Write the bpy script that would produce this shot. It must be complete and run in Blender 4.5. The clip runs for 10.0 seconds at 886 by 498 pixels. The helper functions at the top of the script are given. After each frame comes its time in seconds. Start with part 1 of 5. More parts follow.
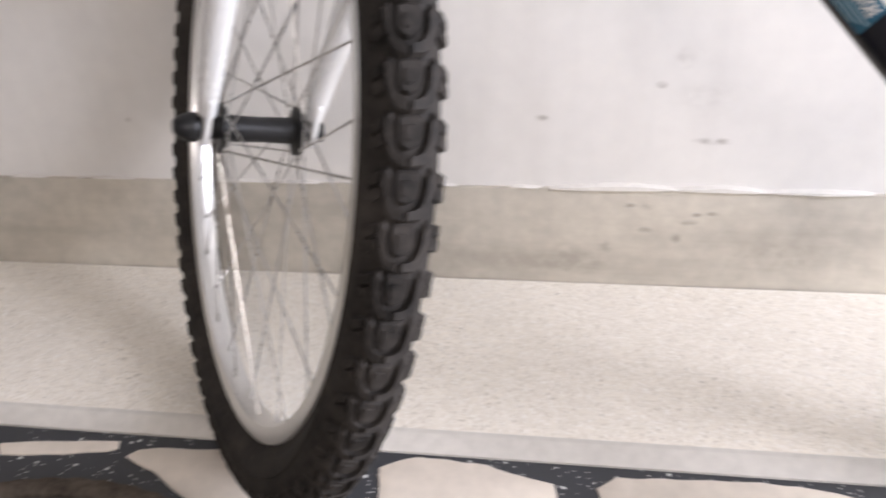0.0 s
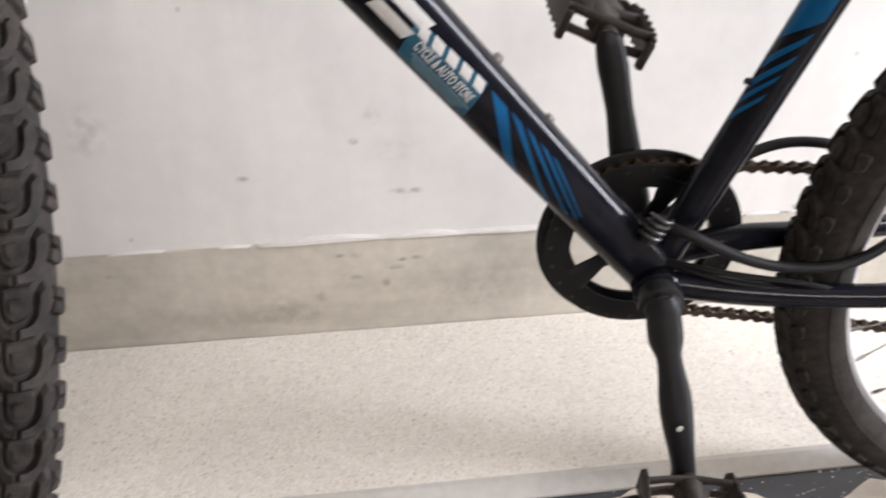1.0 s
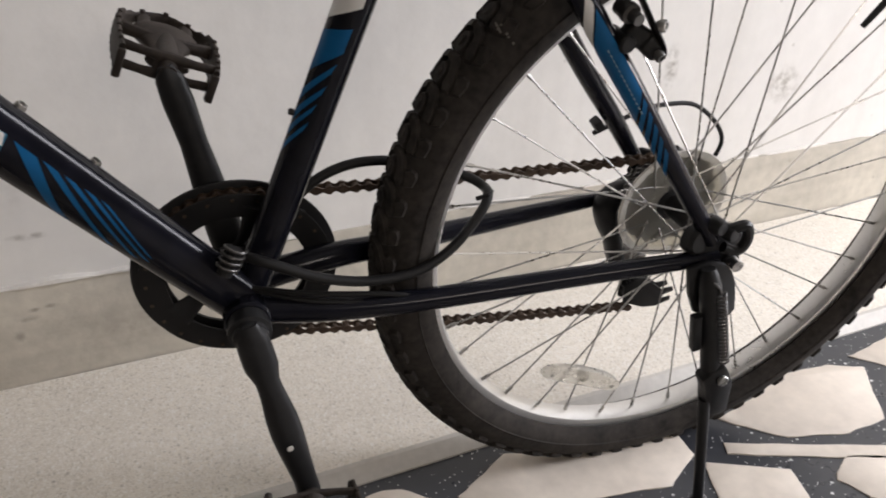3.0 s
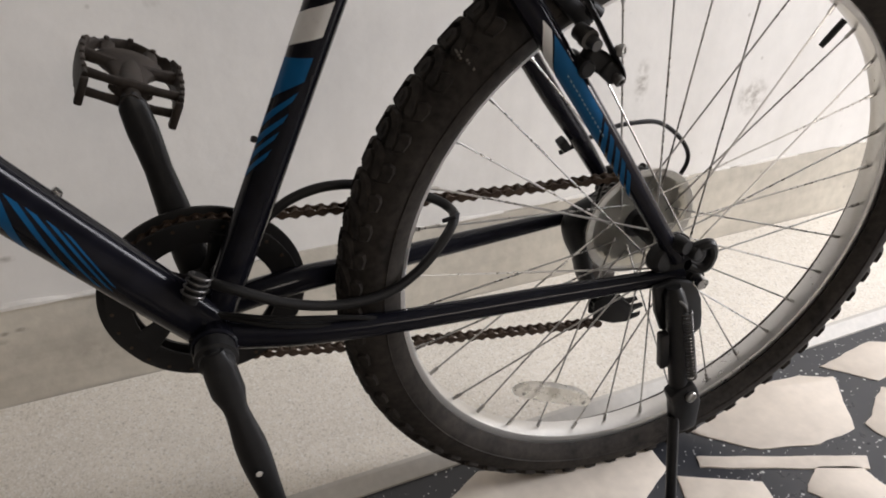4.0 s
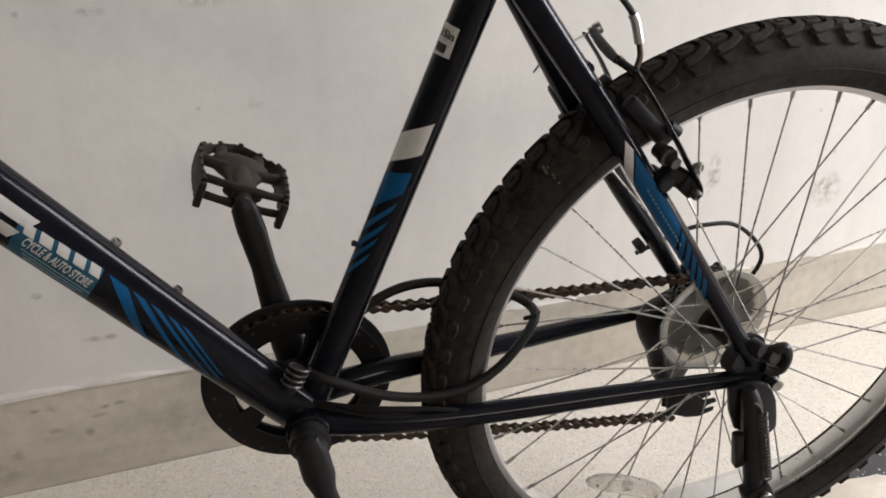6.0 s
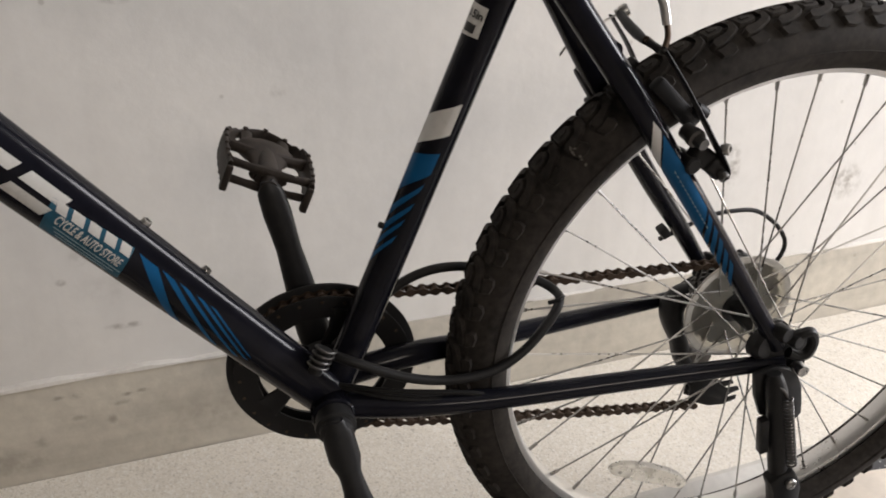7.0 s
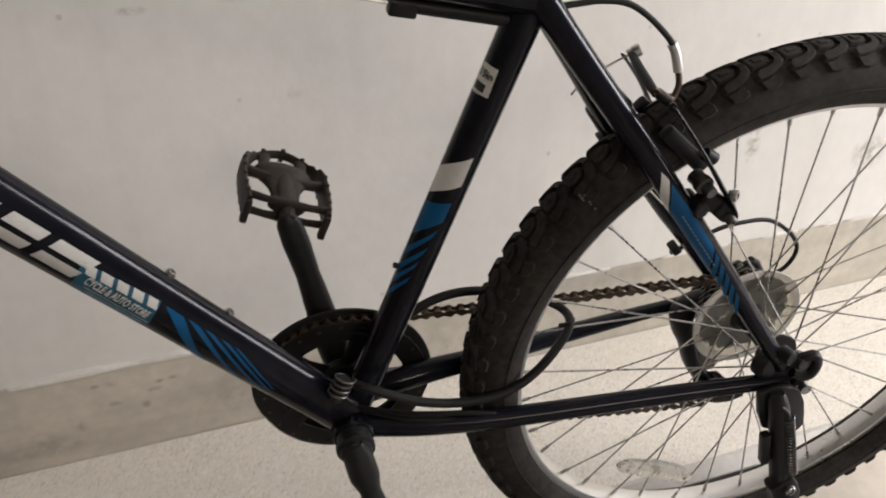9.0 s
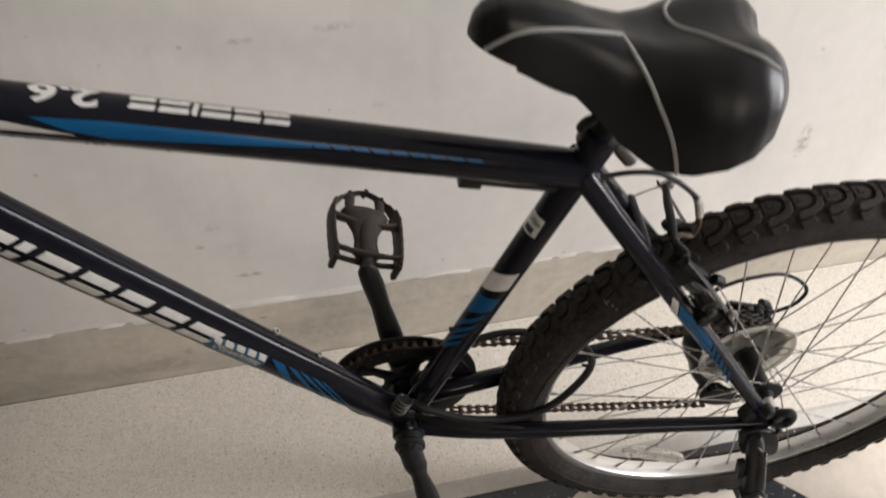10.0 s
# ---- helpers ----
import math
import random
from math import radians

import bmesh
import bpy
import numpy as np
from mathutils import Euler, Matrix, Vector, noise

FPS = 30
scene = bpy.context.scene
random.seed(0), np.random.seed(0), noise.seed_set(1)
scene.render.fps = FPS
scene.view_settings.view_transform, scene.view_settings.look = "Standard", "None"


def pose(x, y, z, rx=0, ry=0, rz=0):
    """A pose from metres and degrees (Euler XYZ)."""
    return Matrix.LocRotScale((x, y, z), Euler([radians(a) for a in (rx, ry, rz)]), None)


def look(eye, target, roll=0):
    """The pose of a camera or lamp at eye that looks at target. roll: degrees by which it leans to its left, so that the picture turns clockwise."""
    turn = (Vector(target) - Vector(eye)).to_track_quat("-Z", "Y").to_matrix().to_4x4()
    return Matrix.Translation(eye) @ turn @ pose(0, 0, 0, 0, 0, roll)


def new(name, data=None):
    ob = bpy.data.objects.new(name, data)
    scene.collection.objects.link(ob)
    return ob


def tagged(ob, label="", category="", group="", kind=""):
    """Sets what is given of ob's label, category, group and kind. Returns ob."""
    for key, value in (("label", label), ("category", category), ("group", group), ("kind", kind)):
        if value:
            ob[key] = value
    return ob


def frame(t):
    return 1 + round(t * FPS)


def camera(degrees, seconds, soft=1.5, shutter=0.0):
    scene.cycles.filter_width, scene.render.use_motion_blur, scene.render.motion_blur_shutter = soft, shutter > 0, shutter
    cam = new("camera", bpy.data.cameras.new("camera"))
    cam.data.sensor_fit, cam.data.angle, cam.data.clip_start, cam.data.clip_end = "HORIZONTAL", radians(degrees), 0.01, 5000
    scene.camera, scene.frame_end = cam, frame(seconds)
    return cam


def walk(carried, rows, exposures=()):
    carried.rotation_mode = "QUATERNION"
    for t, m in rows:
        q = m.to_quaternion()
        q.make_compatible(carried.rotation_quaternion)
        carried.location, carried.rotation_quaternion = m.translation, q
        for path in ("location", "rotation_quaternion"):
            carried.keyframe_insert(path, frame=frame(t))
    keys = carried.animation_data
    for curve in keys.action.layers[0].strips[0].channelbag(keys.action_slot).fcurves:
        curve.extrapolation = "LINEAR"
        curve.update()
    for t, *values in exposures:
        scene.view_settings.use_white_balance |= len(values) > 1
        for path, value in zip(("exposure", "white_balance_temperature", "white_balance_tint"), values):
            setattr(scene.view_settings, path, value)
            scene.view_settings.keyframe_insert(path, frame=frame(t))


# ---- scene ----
cam = camera(56.5, 10.0, soft=1.8, shutter=0.4)
PATH = [
    (0, (0.084, -0.182, 0.619), (-0.208, 1.536, -0.361), -2.9),
    (0.5, (0.149, -0.179, 0.643), (0.159, 1.555, -0.354), -1.8),
    (1, (0.185, -0.185, 0.667), (0.405, 1.563, -0.279), -0.4),
    (1.5, (0.23, -0.195, 0.685), (0.648, 1.532, -0.233), 0.0),
    (2, (0.271, -0.205, 0.692), (0.854, 1.478, -0.218), 0.1),
    (2.5, (0.309, -0.217, 0.696), (1.005, 1.423, -0.212), 0.3),
    (3, (0.327, -0.225, 0.691), (1.112, 1.364, -0.235), 1.7),
    (3.2, (0.3329, -0.2254, 0.6956), (1.1412, 1.3498, -0.2346), 1.87),
    (4.3, (0.3434, -0.2356, 0.7099), (1.1699, 1.3631, -0.1625), 1.14),
    (4.5, (0.336, -0.249, 0.717), (1.154, 1.382, -0.102), 0.7),
    (5, (0.321, -0.257, 0.744), (1.09, 1.431, -0.003), 0.3),
    (5.5, (0.309, -0.26, 0.748), (1.04, 1.453, 0.02), 0.5),
    (5.7, (0.3108, -0.2528, 0.7534), (1.0298, 1.4565, 0.0040), 0.70),
    (6.8, (0.3021, -0.2439, 0.7400), (0.9991, 1.4626, -0.0360), 0.69),
    (7, (0.295, -0.249, 0.737), (0.983, 1.467, -0.027), 0.6),
    (7.5, (0.285, -0.245, 0.734), (0.986, 1.474, -0.008), 1.2),
    (8, (0.289, -0.253, 0.748), (1.021, 1.464, 0.027), 1.5),
    (8.5, (0.297, -0.257, 0.769), (1.051, 1.445, 0.038), 0.9),
    (9, (0.314, -0.227, 0.85), (0.915, 1.424, -0.105), -0.4),
    (9.2, (0.3187, -0.2179, 0.9079), (0.8679, 1.3800, -0.1622), 0.11),
    (9.5, (0.319, -0.216, 1.014), (0.785, 1.317, -0.183), -0.7),
    (9.7, (0.3282, -0.2120, 1.0772), (0.7391, 1.2615, -0.2112), -0.32),
    (10, (0.324, -0.209, 1.171), (0.702, 1.228, -0.167), 1.5),
]

# ---- light ----
EXPOSURE = [(0.0, 1.63, 6330, 18), (0.5, 1.40, 6370, 17), (1.0, 1.36, 6480, 16), (1.5, 1.08, 6500, 16), (2.0, 0.88, 6580, 15), (2.5, 0.64, 6620, 15), (3.0, 0.48, 6650, 15), (4.5, 0.32, 6750, 14), (6.0, 0.40, 6830, 14), (7.5, 0.46, 6900, 14), (9.0, 0.42, 6950, 14), (10.0, 0.46, 6950, 14)]
walk(cam, [(t, look(eye, target, roll)) for t, eye, target, roll in PATH], EXPOSURE)
world = bpy.data.worlds.new("world")
scene.world = world
world.use_nodes = True
sky = world.node_tree.nodes.new("ShaderNodeTexSky")
sky.sky_type, sky.sun_disc = "NISHITA", False
sky.sun_elevation, sky.sun_rotation = radians(40), radians(120)
world.node_tree.links.new(sky.outputs["Color"], world.node_tree.nodes["Background"].inputs["Color"])
world.node_tree.nodes["Background"].inputs["Strength"].default_value = 0.1


def area_light(name, m, wide, high, power, colour):
    data = bpy.data.lights.new(name, "AREA")
    data.shape, data.size, data.size_y, data.energy, data.color = "RECTANGLE", wide, high, power, colour
    ob = new(name, data)
    ob.matrix_world = m
    return ob


area_light("daylight_in_doorway", look((3.55, -0.55, 1.45), (0.3, 0.45, 0.35)), 1.15, 1.95, 90, (0.94, 0.985, 1.05))
# Added warm fill from behind the camera; no window is known there.
area_light("fill_light_south", look((0.9, -4.3, 2.2), (0.5, 0.5, 0.4)), 1.6, 0.8, 24, (1.0, 0.925, 0.82))


# ---- materials ----
def ramp_colour(nodes, links, source, stops):
    r = nodes.new("ShaderNodeValToRGB")
    els = r.color_ramp.elements
    while len(els) < len(stops):
        els.new(0.5)
    for e, (p, c) in zip(els, stops):
        e.position, e.color = p, (*c, 1)
    links.new(source, r.inputs["Fac"])
    return r.outputs["Color"]


def shade(c, k):
    return tuple(min(1.0, v * k) for v in c)


def surface(name, colour, rough=0.5, metal=0.0, big=3.0, fine=60.0, vary=0.12, bump=0.1, depth=0.001, coat=0.0, spec=0.5, rough_vary=0.1):
    """Two scales of variation in the colour and the gloss, and a fine relief."""
    m = bpy.data.materials.new(name)
    m.use_nodes = True
    nd, ln = m.node_tree.nodes, m.node_tree.links
    b = nd["Principled BSDF"]
    co = nd.new("ShaderNodeTexCoord")
    info = nd.new("ShaderNodeObjectInfo")
    move = nd.new("ShaderNodeVectorMath")
    move.operation = "MULTIPLY_ADD"
    move.inputs[1].default_value = (1, 1, 1)
    ln.new(co.outputs["Object"], move.inputs[0])
    ln.new(info.outputs["Random"], move.inputs[2])
    n1, n2 = nd.new("ShaderNodeTexNoise"), nd.new("ShaderNodeTexNoise")
    n1.inputs["Scale"].default_value, n1.inputs["Detail"].default_value = big, 5
    n2.inputs["Scale"].default_value, n2.inputs["Detail"].default_value = fine, 4
    for q in (n1, n2):
        ln.new(move.outputs[0], q.inputs["Vector"])
    mid = nd.new("ShaderNodeMath")
    mid.operation = "MULTIPLY_ADD"
    mid.inputs[1].default_value = 0.45
    ln.new(n2.outputs["Fac"], mid.inputs[0])
    half = nd.new("ShaderNodeMath")
    half.operation = "MULTIPLY"
    half.inputs[1].default_value = 0.55
    ln.new(n1.outputs["Fac"], half.inputs[0])
    ln.new(half.outputs[0], mid.inputs[2])
    ln.new(ramp_colour(nd, ln, mid.outputs[0], [(0.3, shade(colour, 1 - vary)), (0.7, shade(colour, 1 + vary))]), b.inputs["Base Color"])
    rr = nd.new("ShaderNodeMapRange")
    rr.inputs["From Min"].default_value, rr.inputs["From Max"].default_value = 0.3, 0.7
    rr.inputs["To Min"].default_value, rr.inputs["To Max"].default_value = max(0.02, rough - rough_vary), min(1, rough + rough_vary)
    ln.new(mid.outputs[0], rr.inputs["Value"])
    ln.new(rr.outputs[0], b.inputs["Roughness"])
    b.inputs["Metallic"].default_value = metal
    b.inputs["Coat Weight"].default_value = coat
    b.inputs["Coat Roughness"].default_value = 0.06
    b.inputs["Specular IOR Level"].default_value = spec
    if bump:
        bp = nd.new("ShaderNodeBump")
        bp.inputs["Strength"].default_value, bp.inputs["Distance"].default_value = bump, depth
        ln.new(n2.outputs["Fac"], bp.inputs["Height"])
        ln.new(bp.outputs["Normal"], b.inputs["Normal"])
    return m


def chips(name, base, tones, scale, share, rough, size=0.32, soft_edge=0.12, specks=None):
    """Chips of stone set in a ground colour. specks: the tones of a few larger ones."""
    m = surface(name, base, rough, big=6, fine=70, vary=0.15, bump=0.06, depth=0.0006)
    nd, ln = m.node_tree.nodes, m.node_tree.links
    b = nd["Principled BSDF"]
    ground = b.inputs["Base Color"].links[0].from_socket
    co = nd.new("ShaderNodeTexCoord")
    bend = nd.new("ShaderNodeTexNoise")
    bend.inputs["Scale"].default_value = scale * 1.3
    ln.new(co.outputs["Object"], bend.inputs["Vector"])
    add = nd.new("ShaderNodeVectorMath")
    add.operation = "MULTIPLY_ADD"
    add.inputs[1].default_value = (0.5 / scale,) * 3
    ln.new(bend.outputs["Color"], add.inputs[0])
    ln.new(co.outputs["Object"], add.inputs[2])
    layers = [(scale, share, size, tones), (scale * 2.1, share, size, tones)]
    if specks:
        layers.append((scale * 0.55, 0.13, 0.10, specks))
    for sc, sh, wide, tint in layers:
        v = nd.new("ShaderNodeTexVoronoi")
        v.inputs["Scale"].default_value = sc
        ln.new(add.outputs[0], v.inputs["Vector"])
        split = nd.new("ShaderNodeSeparateColor")
        ln.new(v.outputs["Color"], split.inputs[0])
        few = nd.new("ShaderNodeMath")
        few.operation = "LESS_THAN"
        few.inputs[1].default_value = sh
        ln.new(split.outputs[0], few.inputs[0])
        near = nd.new("ShaderNodeMapRange")
        near.inputs["From Min"].default_value, near.inputs["From Max"].default_value = wide, wide + soft_edge
        near.inputs["To Min"].default_value, near.inputs["To Max"].default_value = 1, 0
        ln.new(v.outputs["Distance"], near.inputs["Value"])
        both = nd.new("ShaderNodeMath")
        both.operation = "MULTIPLY"
        ln.new(few.outputs[0], both.inputs[0])
        ln.new(near.outputs[0], both.inputs[1])
        mix = nd.new("ShaderNodeMix")
        mix.data_type = "RGBA"
        ln.new(both.outputs[0], mix.inputs[0])
        ln.new(ground, mix.inputs[6])
        ln.new(ramp_colour(nd, ln, split.outputs[1], tint), mix.inputs[7])
        ground = mix.outputs[2]
    ln.new(ground, b.inputs["Base Color"])
    return m


def stained(m, tint, marks, streak=0.0, plane="wall"):
    """Stains with shapes of their own on a wall: (x, z, half width, half height, strength)."""
    nd, ln = m.node_tree.nodes, m.node_tree.links
    b = nd["Principled BSDF"]
    ground = b.inputs["Base Color"].links[0].from_socket
    co = nd.new("ShaderNodeTexCoord")
    grain = nd.new("ShaderNodeTexNoise")
    grain.inputs["Scale"].default_value, grain.inputs["Detail"].default_value = 70, 4
    ln.new(co.outputs["Object"], grain.inputs["Vector"])
    rough_edge = nd.new("ShaderNodeMapRange")
    rough_edge.inputs["From Min"].default_value, rough_edge.inputs["From Max"].default_value = 0.38, 0.62
    ln.new(grain.outputs["Fac"], rough_edge.inputs["Value"])
    for x, z, w, h, k in marks:
        mp = nd.new("ShaderNodeMapping")
        mp.inputs["Location"].default_value = (-x / w, 0, -z / h) if plane == "wall" else (-x / w, -z / h, 0)
        mp.inputs["Scale"].default_value = (1 / w, 0, 1 / h) if plane == "wall" else (1 / w, 1 / h, 0)
        ln.new(co.outputs["Object"], mp.inputs["Vector"])
        far = nd.new("ShaderNodeVectorMath")
        far.operation = "LENGTH"
        ln.new(mp.outputs[0], far.inputs[0])
        fall = nd.new("ShaderNodeMapRange")
        fall.inputs["From Min"].default_value, fall.inputs["From Max"].default_value = 0.3, 1.0
        fall.inputs["To Min"].default_value, fall.inputs["To Max"].default_value = k, 0
        ln.new(far.outputs["Value"], fall.inputs["Value"])
        f = nd.new("ShaderNodeMath")
        f.operation = "MULTIPLY"
        ln.new(fall.outputs[0], f.inputs[0])
        ln.new(rough_edge.outputs[0], f.inputs[1])
        mix = nd.new("ShaderNodeMix")
        mix.data_type = "RGBA"
        ln.new(f.outputs[0], mix.inputs[0])
        ln.new(ground, mix.inputs[6])
        mix.inputs[7].default_value = (*tint, 1)
        ground = mix.outputs[2]
    specks = nd.new("ShaderNodeTexVoronoi")
    specks.inputs["Scale"].default_value = 14
    ln.new(co.outputs["Object"], specks.inputs["Vector"])
    dot = nd.new("ShaderNodeMapRange")
    dot.inputs["From Min"].default_value, dot.inputs["From Max"].default_value = 0.03, 0.06
    dot.inputs["To Min"].default_value, dot.inputs["To Max"].default_value = 0.45, 0
    ln.new(specks.outputs["Distance"], dot.inputs["Value"])
    mix = nd.new("ShaderNodeMix")
    mix.data_type = "RGBA"
    ln.new(dot.outputs[0], mix.inputs[0])
    ln.new(ground, mix.inputs[6])
    mix.inputs[7].default_value = (*tint, 1)
    ground = mix.outputs[2]
    if streak:
        mp = nd.new("ShaderNodeMapping")
        mp.inputs["Scale"].default_value = (9, 1, 0.8) if streak > 0 else (1.5, 1, 14)
        ln.new(co.outputs["Object"], mp.inputs["Vector"])
        run = nd.new("ShaderNodeTexNoise")
        run.inputs["Scale"].default_value, run.inputs["Detail"].default_value = 1.4, 4
        ln.new(mp.outputs[0], run.inputs["Vector"])
        amount = nd.new("ShaderNodeMapRange")
        amount.inputs["From Min"].default_value, amount.inputs["From Max"].default_value = 0.48, 0.75
        amount.inputs["To Max"].default_value = abs(streak)
        ln.new(run.outputs["Fac"], amount.inputs["Value"])
        mix = nd.new("ShaderNodeMix")
        mix.data_type = "RGBA"
        ln.new(amount.outputs[0], mix.inputs[0])
        ln.new(ground, mix.inputs[6])
        mix.inputs[7].default_value = (*tint, 1)
        ground = mix.outputs[2]
    ln.new(ground, b.inputs["Base Color"])
    return m


M_WALL = stained(surface("limewashed_plaster", (0.70, 0.675, 0.635), 0.85, big=2.2, fine=35, vary=0.06, bump=0.22, depth=0.003), (0.36, 0.33, 0.29), [(-0.133, 0.315, 0.03, 0.045, 0.35), (0.196, 0.285, 0.008, 0.006, 1.0), (0.264, 0.211, 0.03, 0.006, 0.9), (0.25, 0.27, 0.05, 0.03, 0.14), (1.529, 0.278, 0.045, 0.04, 0.95), (1.262, 0.335, 0.018, 0.045, 0.85), (0.308, 0.634, 0.022, 0.006, 0.9), (0.436, 0.642, 0.035, 0.010, 0.6), (0.492, 0.514, 0.012, 0.012, 0.5), (0.221, 0.318, 0.016, 0.016, 0.35), (0.05, 0.24, 0.012, 0.006, 0.8), (1.9, 0.5, 0.05, 0.05, 0.5)], 0.14)
M_SKIRT = stained(surface("cement_skirting", (0.475, 0.435, 0.365), 0.75, big=4.5, fine=45, vary=0.22, bump=0.3, depth=0.003), (0.26, 0.23, 0.19), [(0.19, 0.122, 0.012, 0.008, 0.8), (0.242, 0.099, 0.02, 0.006, 0.8), (0.254, 0.110, 0.010, 0.004, 0.9), (0.166, 0.122, 0.014, 0.004, 0.8), (-0.137, 0.112, 0.010, 0.004, 0.8), (0.190, 0.086, 0.012, 0.006, 0.8), (0.275, 0.112, 0.012, 0.004, 0.8), (0.231, 0.075, 0.008, 0.010, 0.7), (0.14, 0.060, 0.012, 0.014, 0.5), (0.05, 0.03, 0.12, 0.022, 0.35), (0.36, 0.05, 0.08, 0.03, 0.4), (0.1, 0.04, 0.06, 0.03, 0.35)], -0.42)
M_LIP = surface("chipped_white_plaster", (0.70, 0.67, 0.62), 0.85, big=12, fine=120, vary=0.10, bump=0.4, depth=0.002)
# Dark colour for the unseen walls, so the black tubes mirror a dark room.
M_DIM = surface("unseen_wall_dark", (0.16, 0.145, 0.13), 0.8, vary=0.08, bump=0.05)
M_CEIL = surface("ceiling_paint", (0.45, 0.44, 0.42), 0.9, vary=0.05, bump=0.05)
M_STRIP = surface("grey_divider_cement", (0.57, 0.54, 0.49), 0.5, big=4, fine=80, vary=0.15, bump=0.1)
M_TERRAZZO = chips("cream_terrazzo", (0.79, 0.735, 0.64), [(0.0, (0.52, 0.475, 0.40)), (0.12, (0.65, 0.595, 0.505)), (0.4, (0.77, 0.71, 0.615)), (0.7, (0.85, 0.80, 0.73)), (1.0, (0.90, 0.88, 0.83))], 235, 0.92, 0.42, 0.30, 0.30, [(0.0, (0.44, 0.40, 0.335)), (0.4, (0.58, 0.53, 0.45)), (1.0, (0.68, 0.625, 0.54))])
M_MORTAR = chips("black_terrazzo_joint", (0.030, 0.032, 0.038), [(0.0, (0.6, 0.6, 0.58)), (1.0, (0.8, 0.8, 0.78))], 130, 0.10, 0.35, 0.2)
M_STONE = surface("cream_broken_marble", (0.69, 0.615, 0.53), 0.38, big=7, fine=60, vary=0.13, bump=0.05, depth=0.0006)
M_BRAID = surface("brown_braided_cord", (0.075, 0.060, 0.047), 0.9, big=28, fine=160, vary=0.6, bump=0.5, depth=0.0015, spec=0.15)
M_FRAME = surface("black_gloss_frame_paint", (0.0085, 0.0088, 0.0135), 0.19, big=5, fine=60, vary=0.4, bump=0.0, coat=0.12, spec=0.16, rough_vary=0.025)
M_BLUE = surface("blue_decal", (0.0015, 0.098, 0.250), 0.34, big=8, fine=120, vary=0.12, bump=0.02, coat=0.05, spec=0.2)
M_WHITE = surface("white_decal", (0.72, 0.71, 0.68), 0.3, big=8, fine=120, vary=0.06, bump=0.02, coat=0.4)
M_FORK = surface("white_fork_paint", (0.78, 0.78, 0.77), 0.25, big=6, fine=100, vary=0.05, bump=0.02, coat=0.6)
M_RUBBER = surface("dusty_tyre_rubber", (0.032, 0.0275, 0.0240), 0.82, spec=0.25, big=22, fine=130, vary=0.85, bump=0.35, depth=0.0012)
M_ALLOY = surface("silver_alloy", (0.72, 0.71, 0.69), 0.30, metal=0.85, big=8, fine=160, vary=0.06, bump=0.0, rough_vary=0.04)
M_STEEL = surface("spoke_steel", (0.50, 0.49, 0.47), 0.3, metal=1.0, big=20, fine=200, vary=0.15, bump=0.0)
M_BLACKMETAL = surface("black_coated_steel", (0.0135, 0.0133, 0.0137), 0.42, spec=0.3, big=10, fine=130, vary=0.4, bump=0.08, depth=0.0005)
M_PLASTIC = surface("black_plastic", (0.0125, 0.0122, 0.0128), 0.55, spec=0.3, big=12, fine=150, vary=0.35, bump=0.12, depth=0.0006)
M_PEDAL = surface("worn_dusty_pedal", (0.0315, 0.0240, 0.0192), 0.6, spec=0.3, big=40, fine=220, vary=0.7, bump=0.3, depth=0.0008)
M_CHAIN = surface("rusty_chain_steel", (0.088, 0.061, 0.044), 0.42, metal=0.6, big=40, fine=300, vary=0.4, bump=0.2, depth=0.0004)
M_SADDLE = surface("black_saddle_vinyl", (0.008, 0.008, 0.009), 0.34, spec=0.36, big=8, fine=500, vary=0.3, bump=0.25, depth=0.0005)
M_PIPING = surface("grey_saddle_piping", (0.34, 0.34, 0.33), 0.6, big=20, fine=300, vary=0.1, bump=0.2)
M_CABLE = surface("black_cable_sleeve", (0.012, 0.0115, 0.0115), 0.48, spec=0.25, big=12, fine=200, vary=0.3, bump=0.05)

M_DARKSTEEL = surface("dull_dark_steel", (0.12, 0.115, 0.11), 0.4, metal=0.8, big=20, fine=200, vary=0.25, bump=0.0)
M_STICKER = surface("blue_sticker", (0.008, 0.10, 0.17), 0.4, big=30, fine=200, vary=0.35, bump=0.02)
M_PRINT = surface("pale_blue_print", (0.30, 0.45, 0.52), 0.4, vary=0.1, bump=0.0)
M_PRINTDARK = surface("dark_print", (0.03, 0.03, 0.03), 0.5, vary=0.1, bump=0.0)
M_CLEAR = surface("clear_scratched_plastic", (0.62, 0.60, 0.54), 0.34, big=20, fine=150, vary=0.08, bump=0.05)
M_CLEAR.node_tree.nodes["Principled BSDF"].inputs["Transmission Weight"].default_value = 0.8
M_DUSTY = surface("dusty_grey_metal", (0.13, 0.115, 0.098), 0.6, big=30, fine=200, vary=0.4, bump=0.2, depth=0.0006)
M_MILKY = surface("milky_plastic", (0.62, 0.60, 0.55), 0.4, big=20, fine=150, vary=0.15, bump=0.05)
M_CLEAR.node_tree.nodes["Principled BSDF"].inputs["IOR"].default_value = 1.12
M_REFLECTOR = surface("smoky_clear_plastic", (0.80, 0.78, 0.73), 0.30, big=90, fine=400, vary=0.10, bump=0.2, depth=0.0006)
M_REFLECTOR.node_tree.nodes["Principled BSDF"].inputs["Transmission Weight"].default_value = 0.78
M_REFLECTOR.node_tree.nodes["Principled BSDF"].inputs["IOR"].default_value = 1.10


